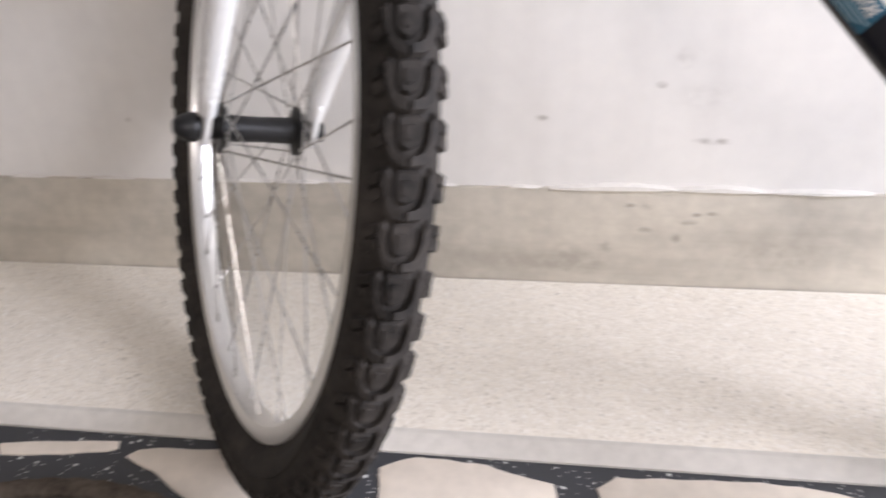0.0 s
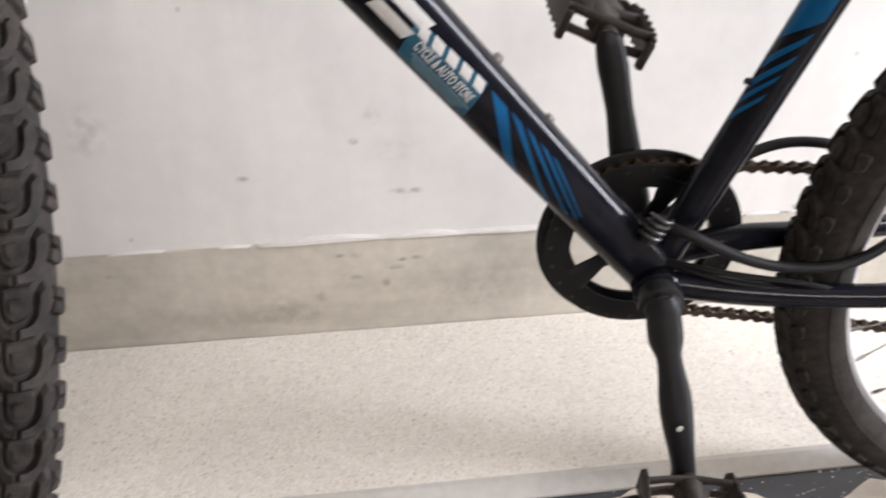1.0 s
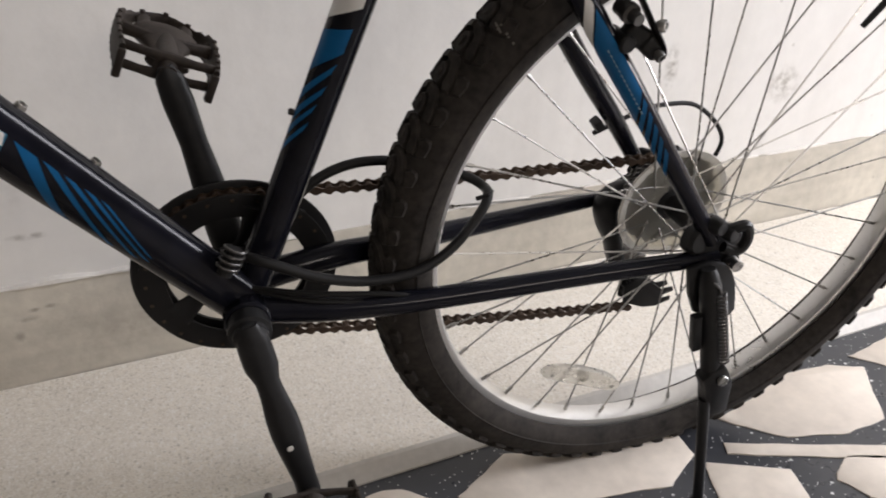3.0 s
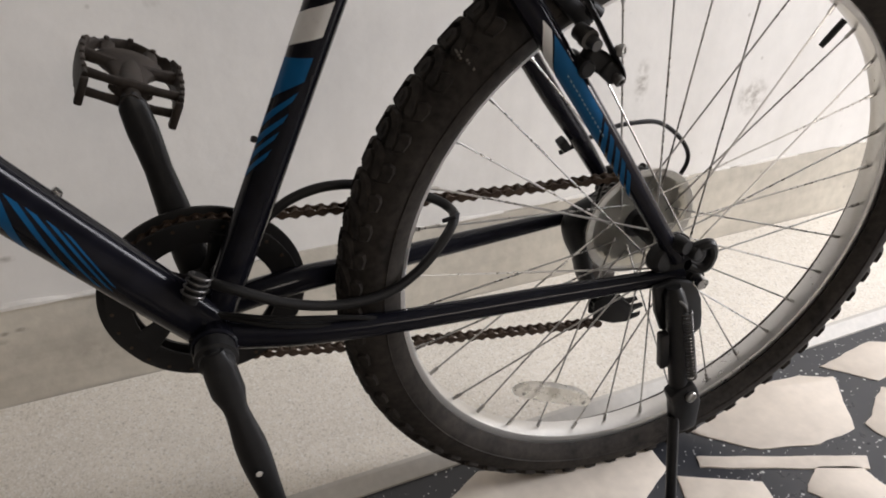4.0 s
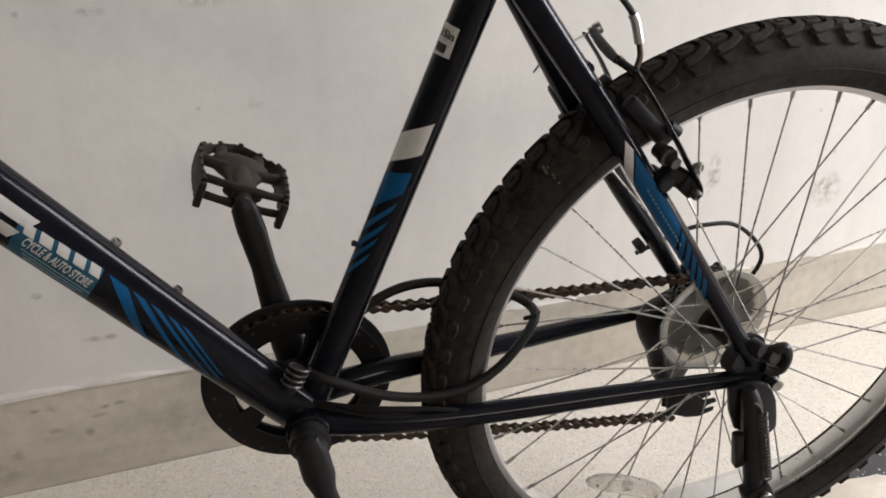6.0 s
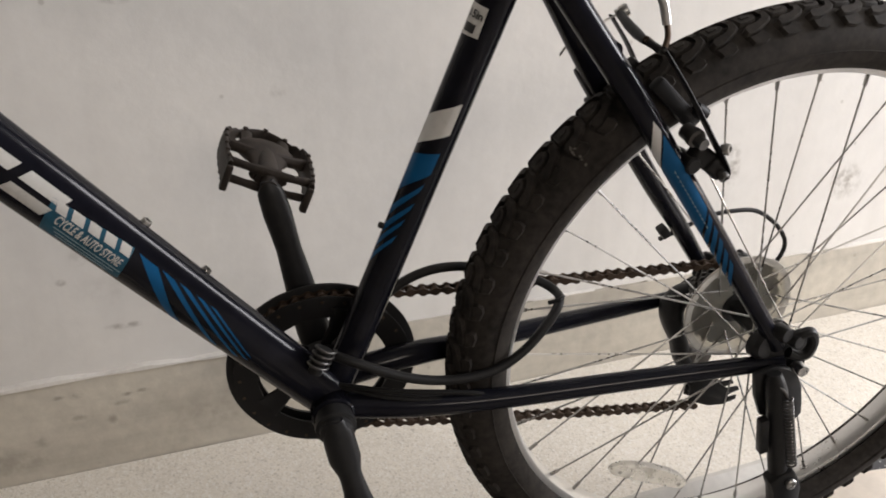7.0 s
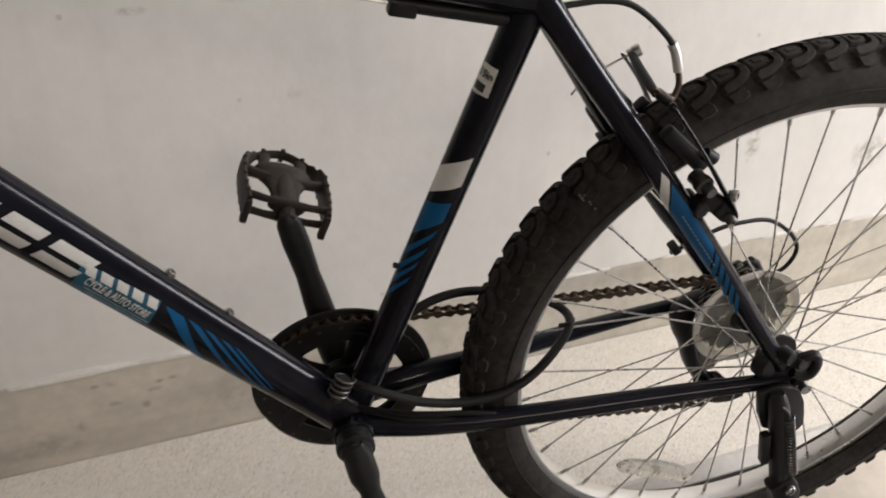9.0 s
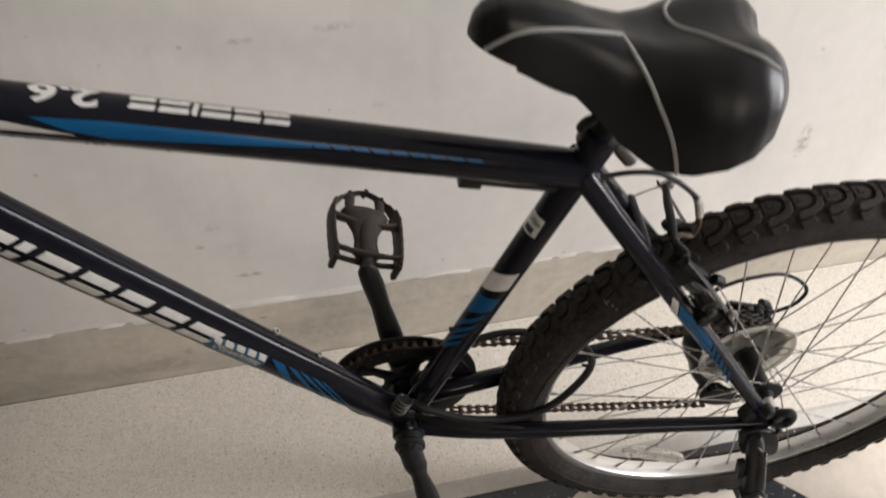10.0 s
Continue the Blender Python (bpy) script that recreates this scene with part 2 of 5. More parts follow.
# ---- mesh helpers ----
def finish(bm, smooth=True, angle=35):
    bmesh.ops.recalc_face_normals(bm, faces=bm.faces)
    if smooth:
        for f in bm.faces:
            f.smooth = True
        for e in bm.edges:
            if len(e.link_faces) != 2 or e.calc_face_angle(0) > radians(angle):
                e.smooth = False
    return bm


def part(name, bm, material, parent=None, label="", smooth=True):
    """One bmesh as one mesh object, under a thing or a part."""
    finish(bm, smooth)
    me = bpy.data.meshes.new(name)
    bm.to_mesh(me)
    bm.free()
    me.materials.append(material)
    ob = new(name, me)
    ob.parent = parent
    if label:
        ob["label"] = label
    return ob


def share(name, me, parent, m):
    ob = new(name, me)
    ob.parent = parent
    ob.matrix_local = m
    return ob


def add_box(bm, size, m, bevel=0.0, segs=2):
    r = bmesh.ops.create_cube(bm, size=1, matrix=m @ Matrix.Diagonal((*size, 1)))
    if bevel:
        es = list({e for v in r["verts"] for e in v.link_edges})
        bmesh.ops.bevel(bm, geom=es, offset=bevel, segments=segs, profile=0.5, affect="EDGES")
    return bm


def slab(name, lo, hi, material, parent=None, bevel=0.0):
    bm = bmesh.new()
    lo, hi = Vector(lo), Vector(hi)
    add_box(bm, hi - lo, Matrix.Translation((lo + hi) / 2), bevel)
    return part(name, bm, material, parent, smooth=bevel > 0)


def smooth_line(pts, n=8):
    """Points on a soft curve through pts."""
    pts = [Vector(p) for p in pts]
    if len(pts) < 3:
        return pts
    out = []
    ext = [2 * pts[0] - pts[1]] + pts + [2 * pts[-1] - pts[-2]]
    for i in range(1, len(ext) - 2):
        a, b, c, d = ext[i - 1:i + 3]
        for k in range(n):
            t = k / n
            out.append(0.5 * (2 * b + (c - a) * t + (2 * a - 5 * b + 4 * c - d) * t * t + (3 * b - a - 3 * c + d) * t ** 3))
    out.append(pts[-1])
    return out


def add_sweep(bm, pts, radius, segs=16, flat=1.0, ref=(0, 1, 0), closed=False):
    """A tube along pts; radius a number or one for each point; flat: its height over its width."""
    pts = [Vector(p) for p in pts]
    rad = radius if isinstance(radius, (list, tuple)) else [radius] * len(pts)
    rings = []
    ref = Vector(ref)
    for i, p in enumerate(pts):
        if closed:
            t = pts[(i + 1) % len(pts)] - pts[i - 1]
        else:
            t = pts[min(i + 1, len(pts) - 1)] - pts[max(i - 1, 0)]
        t.normalize()
        u = ref - t * ref.dot(t)
        if u.length < 1e-4:
            u = Vector((0.3, 0.2, 1)) - t * Vector((0.3, 0.2, 1)).dot(t)
        u.normalize()
        v = t.cross(u)
        ref = u if len(pts) > 4 else ref
        rings.append([bm.verts.new(p + rad[i] * (math.cos(a) * u + flat * math.sin(a) * v)) for a in (2 * math.pi * k / segs for k in range(segs))])
    last = len(rings) if closed else len(rings) - 1
    for i in range(last):
        r0, r1 = rings[i], rings[(i + 1) % len(rings)]
        for k in range(segs):
            bm.faces.new((r0[k], r0[(k + 1) % segs], r1[(k + 1) % segs], r1[k]))
    if not closed:
        bm.faces.new(rings[0][::-1])
        bm.faces.new(rings[-1])
    return bm


def tube(name, pts, radius, material, parent, label="", segs=20, flat=1.0, ref=(0, 1, 0)):
    return part(name, add_sweep(bmesh.new(), pts, radius, segs, flat, ref), material, parent, label)


def add_lathe(bm, profile, m, segs=48, closed=False):
    """A body of revolution round m's z: profile of (radius, height)."""
    rings = []
    for r, h in profile:
        if r < 1e-6:
            rings.append([bm.verts.new(m @ Vector((0, 0, h)))])
        else:
            rings.append([bm.verts.new(m @ Vector((r * math.cos(a), r * math.sin(a), h))) for a in (2 * math.pi * k / segs for k in range(segs))])
    pairs = list(zip(rings, rings[1:])) + ([(rings[-1], rings[0])] if closed else [])
    for a, b in pairs:
        for k in range(segs):
            q = [a[k % len(a)], a[(k + 1) % len(a)], b[(k + 1) % len(b)], b[k % len(b)]]
            q = list(dict.fromkeys(q))
            if len(q) > 2:
                bm.faces.new(q)
    return bm


def lathe(name, profile, m, material, parent, label="", segs=48, closed=False):
    return part(name, add_lathe(bmesh.new(), profile, m, segs, closed), material, parent, label)


def axis_to(origin, way):
    """A frame at origin whose z looks along way."""
    return Matrix.Translation(origin) @ Vector(way).to_track_quat("Z", "Y").to_matrix().to_4x4()


# ---- setting ----
WALL_Y, STRIP_Y0, STRIP_Y1, SKIRT_H = 0.83, 0.475, 0.500, 0.143
X0, X1, Y0, HIGH = -2.8, 3.6, -4.4, 2.9
wall_north = tagged(slab("wall_north", (X0, WALL_Y, 0), (X1, WALL_Y + 0.2, HIGH), M_WALL), "off-white limewashed plaster wall with faint stains", "wall", kind="structure")


def ragged_bar(name, y_face, z_low, z_high, seed, wob_low, wob_high, wob_face, material, step=0.012, swell=()):
    """A long plaster bar on the wall with uneven edges and a soft upper corner. swell: (from, to, height) of thick stretches."""
    bm = bmesh.new()
    rings, n = [], int((X1 - X0) / step)
    for i in range(n + 1):
        x = X0 + (X1 - X0) * i / n
        g = noise.fractal(Vector((x * 9, seed, 0)), 0.9, 2.1, 4)
        k = noise.fractal(Vector((x * 6, seed + 5, 0)), 0.9, 2.1, 4)
        zl, zh, y = z_low + wob_low * k, z_high + wob_high * g, y_face + wob_face * k
        for a, b, high in swell:
            if a < x < b:
                bulge = math.sin(math.pi * (x - a) / (b - a)) ** 0.5
                zh, y = max(zh, zl + high * bulge * (1 + 0.5 * g)), y - 0.0035 * bulge
        if zh < zl + 0.0012:
            zh, y = zl + 0.0004, WALL_Y - 0.0005
        prof = [(WALL_Y + 0.002, zl), (y, zl), (y, zl + (zh - zl) * 0.8), (y + (WALL_Y - y) * 0.3, zh), (WALL_Y + 0.002, zh)]
        rings.append([bm.verts.new((x, a, b)) for a, b in prof])
    for p, q in zip(rings, rings[1:]):
        for k in range(5):
            bm.faces.new((p[k], p[(k + 1) % 5], q[(k + 1) % 5], q[k]))
    bm.faces.new(rings[0]), bm.faces.new(rings[-1])
    return part(name, bm, material)


skirting = tagged(ragged_bar("baseboard", WALL_Y - 0.008, -0.01, SKIRT_H, 1.0, 0, 0.0014, 0.0015, M_SKIRT), "grey-beige cement skirting with a chipped upper edge", "baseboard", kind="structure")
tagged(ragged_bar("trim_plaster_lip", WALL_Y - 0.007, SKIRT_H + 0.0005, SKIRT_H + 0.0020, 9.0, 0.0010, 0.0060, 0.002, M_LIP, 0.006, ((0.06, 0.23, 0.0075), (0.22, 0.34, 0.0055), (0.33, 0.47, 0.0050))), "chipped white plaster lip over the skirting", "trim", kind="structure")
terrazzo = tagged(slab("floor", (X0, STRIP_Y1, -0.1), (X1, WALL_Y - 0.0105, 0), M_TERRAZZO), "cream terrazzo floor with small chips", "floor", kind="structure")
PAVE_Z = -0.012
bm = bmesh.new()
ring = [[bm.verts.new((x, y, z)) for y, z in ((STRIP_Y1, -0.1), (STRIP_Y1, 0.0006), (STRIP_Y1 - 0.006, 0.0), (STRIP_Y0, PAVE_Z + 0.001), (STRIP_Y0, -0.1))] for x in (X0, X1)]
for k in range(5):
    bm.faces.new((ring[0][k], ring[0][(k + 1) % 5], ring[1][(k + 1) % 5], ring[1][k]))
bm.faces.new(ring[0]), bm.faces.new(ring[1])
strip = tagged(part("trim", bm, M_STRIP, smooth=False), "grey cement divider strip in the floor", "trim", kind="structure")
paving = tagged(slab("floor_paving", (X0, Y0, -0.1), (X1, STRIP_Y0, PAVE_Z - 0.002), M_MORTAR), "black terrazzo joints between broken marble pieces", "floor", kind="structure")
tagged(slab("floor_joint", (X0, WALL_Y - 0.012, -0.1), (X1, WALL_Y, -0.006), M_STRIP), "open joint along the skirting", "floor", kind="structure")
tagged(slab("ceiling", (X0, Y0, HIGH), (X1, WALL_Y + 0.2, HIGH + 0.15), M_CEIL), "plain grey-white ceiling", "ceiling", kind="structure")
# Unseen wall, added to close the room; dark so that reflections stay black.
tagged(slab("wall_west", (X0 - 0.2, Y0, 0), (X0, WALL_Y + 0.2, HIGH), M_DIM), "unseen plain wall, coloured dark brown-grey to keep reflections dark", "wall", kind="structure")


def wall_with_hole(name, along, at0, at1, a0, a1, h0, h1, lo, hi):
    """A wall from a0 to a1 along x or y, with one opening."""
    bm = bmesh.new()
    for (p, q, z0, z1) in ((a0, lo, 0, HIGH), (hi, a1, 0, HIGH), (lo, hi, h1, HIGH), (lo, hi, 0, h0)):
        if q - p < 1e-3 or z1 - z0 < 1e-3:
            continue
        size = (q - p, at1 - at0, z1 - z0) if along == "x" else (at1 - at0, q - p, z1 - z0)
        mid = ((p + q) / 2, (at0 + at1) / 2, (z0 + z1) / 2) if along == "x" else ((at0 + at1) / 2, (p + q) / 2, (z0 + z1) / 2)
        add_box(bm, size, Matrix.Translation(mid))
    return tagged(part(name, bm, M_DIM, smooth=False), "unseen plain wall with an opening, coloured dark brown-grey to keep reflections dark", "wall", kind="structure")


# Unseen dark walls, added round the room; the south opening holds the fill lamp.
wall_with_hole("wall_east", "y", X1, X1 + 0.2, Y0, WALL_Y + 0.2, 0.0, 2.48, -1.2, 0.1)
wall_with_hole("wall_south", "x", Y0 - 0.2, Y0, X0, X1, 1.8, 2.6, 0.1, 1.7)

# ---- bicycle ----
ZA = 0.337
ALONG = Vector((0.9913, -0.1317, 0.0))
SIDE = Vector((0.1305, 0.9824, 0.1340)).normalized()
UP = ALONG.cross(SIDE).normalized()
REAR = Vector((0.9027, 0.3682, 0.329))
bike_m = Matrix.Translation(REAR - UP * ZA) @ Matrix((ALONG, SIDE, UP)).transposed().to_4x4()
bicycle = tagged(new("bicycle"), "black and blue mountain bicycle with white fork, leaning on its kickstand", "bicycle")
bicycle.matrix_world = bike_m


def at(s, o, u):
    """A place on the bicycle: rearwards, away to its right, and up from the rear axle."""
    return Vector((s, o, u + ZA))


BB = (-0.457, 0.0, -0.031)


def soft(values, n):
    """Values spread evenly over n points."""
    return [float(v) for v in np.interp(np.linspace(0, len(values) - 1, n), range(len(values)), values)]


def line(a, b, k):
    return tuple(p + (q - p) * k for p, q in zip(a, b))


SEAT_LOW, SEAT_TOP = (-0.4542, 0.0, -0.0316), (-0.2822, -0.002, 0.4392)
DOWN_LOW, DOWN_TOP = (-0.4555, -0.0095, -0.0295), (-0.925, -0.0131, 0.4986)
DOWN_R, DOWN_OVAL = (0.0225, 0.0322), 1.35
TOP_FRONT, TOP_BACK = (-0.9198, -0.0082, 0.5321), (-0.2943, -0.0043, 0.3975)
HEAD_LOW, HEAD_TOP = at(-0.955, -0.004, 0.432), at(-0.902, -0.004, 0.578)
down_tube = tube("down_tube", [at(*line(DOWN_LOW, DOWN_TOP, k / 3)) for k in range(4)], [(DOWN_R[0] + (DOWN_R[1] - DOWN_R[0]) * k / 3) / DOWN_OVAL for k in range(4)], M_FRAME, bicycle, "black down tube, taller than wide and widening to the head", segs=48, flat=DOWN_OVAL)
seat_tube = tube("seat_tube", [at(*SEAT_LOW), at(*SEAT_TOP)], 0.0155, M_FRAME, bicycle, segs=32)
top_tube = tube("top_tube", [at(*TOP_BACK), at(*TOP_FRONT)], [0.0188, 0.0214], M_FRAME, bicycle, segs=36)
head_tube = tube("head_tube", [HEAD_LOW, HEAD_TOP], 0.019, M_FRAME, bicycle, segs=32)
lathe("bottom_bracket", [(0, -0.036), (0.019, -0.036), (0.021, -0.034), (0.021, 0.034), (0.019, 0.036), (0, 0.036)], axis_to(at(*BB), (0, 1, 0)), M_FRAME, bicycle)
tube("chain_stay", smooth_line([at(-0.445, -0.020, -0.030), at(-0.38, -0.031, -0.032), at(-0.2989, -0.0405, -0.0296), at(-0.15, -0.054, -0.0173), at(-0.0305, -0.0656, -0.0075), at(-0.005, -0.067, -0.0055)], 6), soft([0.0135, 0.0125, 0.0109, 0.0100, 0.0086, 0.0084], 31), M_FRAME, bicycle)
tube("chain_stay", smooth_line([at(-0.445, 0.020, -0.026), at(-0.3732, 0.0260, -0.0155), at(-0.2989, 0.0430, -0.0210), at(-0.15, 0.0790, -0.0310), at(-0.0565, 0.0960, -0.0330), at(-0.010, 0.0990, -0.0280)], 6), soft([0.0140, 0.0130, 0.0118, 0.0100, 0.0085, 0.0080], 31), M_FRAME, bicycle)
STAY_LINE = smooth_line([at(-0.300, -0.012, 0.402), at(-0.2625, -0.022, 0.351), at(-0.19, -0.0415, 0.2555), at(-0.0995, -0.052, 0.1325), at(-0.0153, -0.0665, 0.0143)], 6)
tube("seat_stay", smooth_line([at(-0.300, 0.012, 0.402), at(-0.2625, 0.022, 0.351), at(-0.19, 0.0440, 0.2455), at(-0.1200, 0.0580, 0.1500), at(-0.0683, 0.0700, 0.0858), at(-0.0293, 0.0810, 0.0351), at(-0.005, 0.0900, 0.004)], 5), soft([0.0118, 0.0117, 0.0112, 0.0106, 0.0100, 0.0090, 0.0084], 31), M_FRAME, bicycle)
near_stay = tube("seat_stay", STAY_LINE, soft([0.0118, 0.0117, 0.0112, 0.0104, 0.0084], 25), M_FRAME, bicycle)


def wheel_tyre(name, parent, m, bead, mid, rr, rw, lift, skew):
    """A knobbly tyre: carcass, round blocks along the crown (skew: how far it lies off the middle), each in the bow of two arms, and slotted shoulder knobs."""
    bm = bmesh.new()
    prof = []
    for k in range(29):
        a = radians(-142 + 284 * k / 28)
        prof.append((mid + rr * math.cos(a), rw * math.sin(a)))
    add_lathe(bm, [(bead, -0.0105)] + prof + [(bead, 0.0105)], m, 132)
    for sd in (-1, 1):
        for g in (-0.004,):
            add_lathe(bm, [(mid + g - 0.0008, sd * (rw - 0.0012)), (mid + g, sd * (rw + 0.0007)), (mid + g + 0.0008, sd * (rw - 0.0012))], m, 96)
    pitches = 70

    def knob(i, outline, high, mirror):
        tops, mids, lows = [], [], []
        cx = sum(p[0] for p in outline) / len(outline)
        cy = sum(p[1] for p in outline) / len(outline)
        for x, y in outline:
            for out, lst, sc in ((high, tops, 0.84), (high * 0.45, mids, 1.0), (-0.001, lows, 1.10)):
                px, py = cx + (x - cx) * sc, (cy + (y - cy) * sc) * mirror
                py = -skew + py * (1 + math.copysign(skew, py) / 0.0346)
                a, th = 2 * math.pi * (i + px) / pitches, py / 0.0288
                r = mid + (rr + out) * math.cos(th)
                lst.append(bm.verts.new(m @ Vector((r * math.cos(a), r * math.sin(a), (rw + out) * math.sin(th)))))
        bm.faces.new(tops)
        for k in range(len(tops)):
            j = (k + 1) % len(tops)
            bm.faces.new((lows[k], lows[j], mids[j], mids[k]))
            bm.faces.new((mids[k], mids[j], tops[j], tops[k]))

    block = [(0.06, -0.0078), (0.03, 0.0), (0.06, 0.0078), (0.30, 0.0086), (0.50, 0.0076), (0.63, 0.0048), (0.69, 0.0), (0.63, -0.0048), (0.50, -0.0076), (0.30, -0.0086)]
    dimple = [(0.20, -0.0032), (0.20, 0.0032), (0.46, 0.0030), (0.54, 0.0), (0.46, -0.0030)]
    arm = [(0.83, 0.0002), (0.81, 0.0040), (0.72, 0.0078), (0.56, 0.0103), (0.34, 0.0114), (0.14, 0.0116), (0.00, 0.0150), (0.04, 0.0196), (0.26, 0.0200), (0.44, 0.0182), (0.64, 0.0158), (0.86, 0.0128), (1.00, 0.0080), (1.03, 0.0002)]
    blade_a = [(0.08, 0.0206), (0.29, 0.0208), (0.40, 0.0272), (0.37, 0.0302), (0.18, 0.0300)]
    blade_b = [(0.36, 0.0204), (0.58, 0.0180), (0.72, 0.0262), (0.66, 0.0300), (0.48, 0.0296)]
    shoulder = [(0.04, 0.0204), (0.30, 0.0204), (0.56, 0.0176), (0.68, 0.0226), (0.66, 0.0272), (0.48, 0.0292), (0.16, 0.0280)]
    edge = [(0.20, 0.0290), (0.66, 0.0290), (0.68, 0.0330), (0.52, 0.0346), (0.24, 0.0340)]
    for i in range(pitches):
        knob(i, block, 0.0044 * lift, 1)
        knob(i, dimple, 0.0056 * lift, 1)
        for mi in (-1, 1):
            knob(i, arm, 0.0054 * lift, mi)
            for piece, high in ((blade_a, 0.0050), (blade_b, 0.0050), (edge, 0.0044)) if skew else ((shoulder, 0.0046),):
                knob(i, piece, high * lift, mi)
    # pressed flat where it stands on the floor
    back = bike_m.inverted()
    for vt in bm.verts:
        w = bike_m @ vt.co
        if w.z < PAVE_Z + 0.0004:
            w.z = PAVE_Z + 0.0004
            vt.co = back @ w
    return part(name, bm, M_RUBBER, parent, "dusty black knobbly rubber tyre")


def build_wheel(name, m, hub_half, cut, rim_r, wide, mid, rr, rw, lift, skew):
    """m: the hub's centre, its z along the axle. The rim, of that inner radius and half width, carries the rest."""
    rim = [(rim_r, -wide), (rim_r + 0.002, -wide - 0.0012), (rim_r + 0.0145, -wide - 0.0015), (rim_r + 0.0165, -wide), (rim_r + 0.0125, -wide + 0.002), (rim_r + 0.0125, wide - 0.002), (rim_r + 0.0165, wide), (rim_r + 0.0145, wide + 0.0015), (rim_r + 0.002, wide + 0.0012), (rim_r, wide), (rim_r - 0.0018, wide * 0.45), (rim_r - 0.0018, -wide * 0.45)]
    wheel = lathe(name, rim, m, M_ALLOY, bicycle, "silver alloy rim laced with steel spokes", 120, True)
    wheel_tyre("tyre", wheel, m, rim_r + 0.0130, mid, rr, rw, lift, skew)
    f = hub_half
    hub = [(0, -f - 0.010), (0.010, -f - 0.010), (0.011, -f - 0.002), (0.024, -f - 0.002), (0.024, -f + 0.002), (0.013, -f + 0.006), (0.012, 0), (0.013, f - 0.006), (0.024, f - 0.002), (0.024, f + 0.002), (0.011, f + 0.002), (0.010, f + 0.010), (0, f + 0.010)]
    lathe("hub", hub, m, M_BLACKMETAL, wheel, "black hub shell", 40)
    spoke = None
    for k in range(36):
        sd = 1 if k % 2 else -1
        j = k // 2
        a = 2 * math.pi * (k + cut) / 36
        swing = (1 if j % 2 else -1) * sd * radians(68)
        p = Vector((0.0215 * math.cos(a + swing), 0.0215 * math.sin(a + swing), sd * f))
        q = Vector((rim_r * math.cos(a), rim_r * math.sin(a), sd * 0.002))
        bm = bmesh.new()
        add_sweep(bm, [m @ p, m @ p.lerp(q, 0.5), m @ q], 0.00105, 6)
        add_sweep(bm, [m @ p.lerp(q, 0.953), m @ p.lerp(q, 0.99), m @ q], 0.0021, 6)
        part("spoke", bm, M_STEEL, wheel)
    return wheel


def hub_axes(origin, axle):
    """A frame at the hub: z along the axle, x rearwards."""
    z = Vector(axle).normalized()
    x = (Vector((1, 0, 0)) - z * z.x).normalized()
    return Matrix.Translation(origin) @ Matrix((x, z.cross(x), z)).transposed().to_4x4()


REAR_HUB = hub_axes(at(0.0083, 0.0070, -0.0090), (-0.0253, 1, 0.0040))
rear_wheel = build_wheel("rear_wheel", REAR_HUB, 0.032, 0.03, 0.2850, 0.0125, 0.3146, 0.0300, 0.0288, 0.85, 0.0)
F_HUB, F_AXLE = at(-1.1236, 0.0140, 0.0079), Vector((0.7336, 0.5975, -0.3238)).normalized()
front_wheel = build_wheel("front_wheel", axis_to(F_HUB, F_AXLE), 0.037, 0.3, 0.2799, 0.0115, 0.3266, 0.0285, 0.0240, 0.90, 0.0085)

# ---- decals on the tubes ----
def tube_frame(a, b, r, r_end=None, oval=1.0, grow=0.00045):
    """Places on a tube: metres along it and radians up from its left side. oval: its height over its width."""
    a, b = at(*a), at(*b)
    far = (b - a).length
    d = (b - a) / far
    w = Vector((0, -1, 0))
    w = (w - d * w.dot(d)).normalized()
    v = d.cross(w)
    if v.z < 0:
        v = -v

    def place(l, th, out=grow):
        q = r + ((r_end or r) - r) * l / far
        return a + d * l + (q / oval + out) * math.cos(th) * w + (q + out) * math.sin(th) * v
    return place


def decal(name, place, corners, material, parent, label="", n=7):
    """A patch stuck on a tube: four corners of (metres along, radians round from its left side)."""
    bm = bmesh.new()
    (a, b, c, d) = [Vector(p) for p in corners]
    grid = [[bm.verts.new(place(*((a.lerp(b, i / n)).lerp(d.lerp(c, i / n), j / n)))) for j in range(n + 1)] for i in range(n + 1)]
    for i in range(n):
        for j in range(n):
            bm.faces.new((grid[i][j], grid[i + 1][j], grid[i + 1][j + 1], grid[i][j + 1]))
    return part(name, bm, material, parent, label)


def lettering(name, text, place, l, th, size, along, material, parent, label="", squeeze=1.0, up=1):
    """Words in the built-in font, bent round a tube. along: 1 or -1, the way that they read; up: -1 turns them over."""
    cu = bpy.data.curves.new(name, "FONT")
    cu.body, cu.size, cu.align_x, cu.align_y = text, size, "CENTER", "CENTER"
    cu.offset = size * 0.03
    tmp = bpy.data.objects.new(name, cu)
    me = bpy.data.meshes.new_from_object(tmp)
    bpy.data.objects.remove(tmp)
    r = (place(0, 0, 0) - place(0, math.pi, 0)).length / 2
    for vt in me.vertices:
        x, y = vt.co.x * squeeze, vt.co.y * up
        vt.co = place(l + along * x, th + y / r, 0.0009) if along else place(l + y, th - x / r, 0.0009)
    me.materials.append(material)
    ob = new(name, me)
    ob.parent = parent
    if label:
        ob["label"] = label
    return ob


# the down tube: l runs from the bottom bracket upwards, so words read from large l to small
DT = tube_frame(DOWN_LOW, DOWN_TOP, DOWN_R[0], DOWN_R[1], DOWN_OVAL)


def proud(place, out=0.0009):
    """The same places, a little further off the surface."""
    return lambda l, th: place(l, th, out)


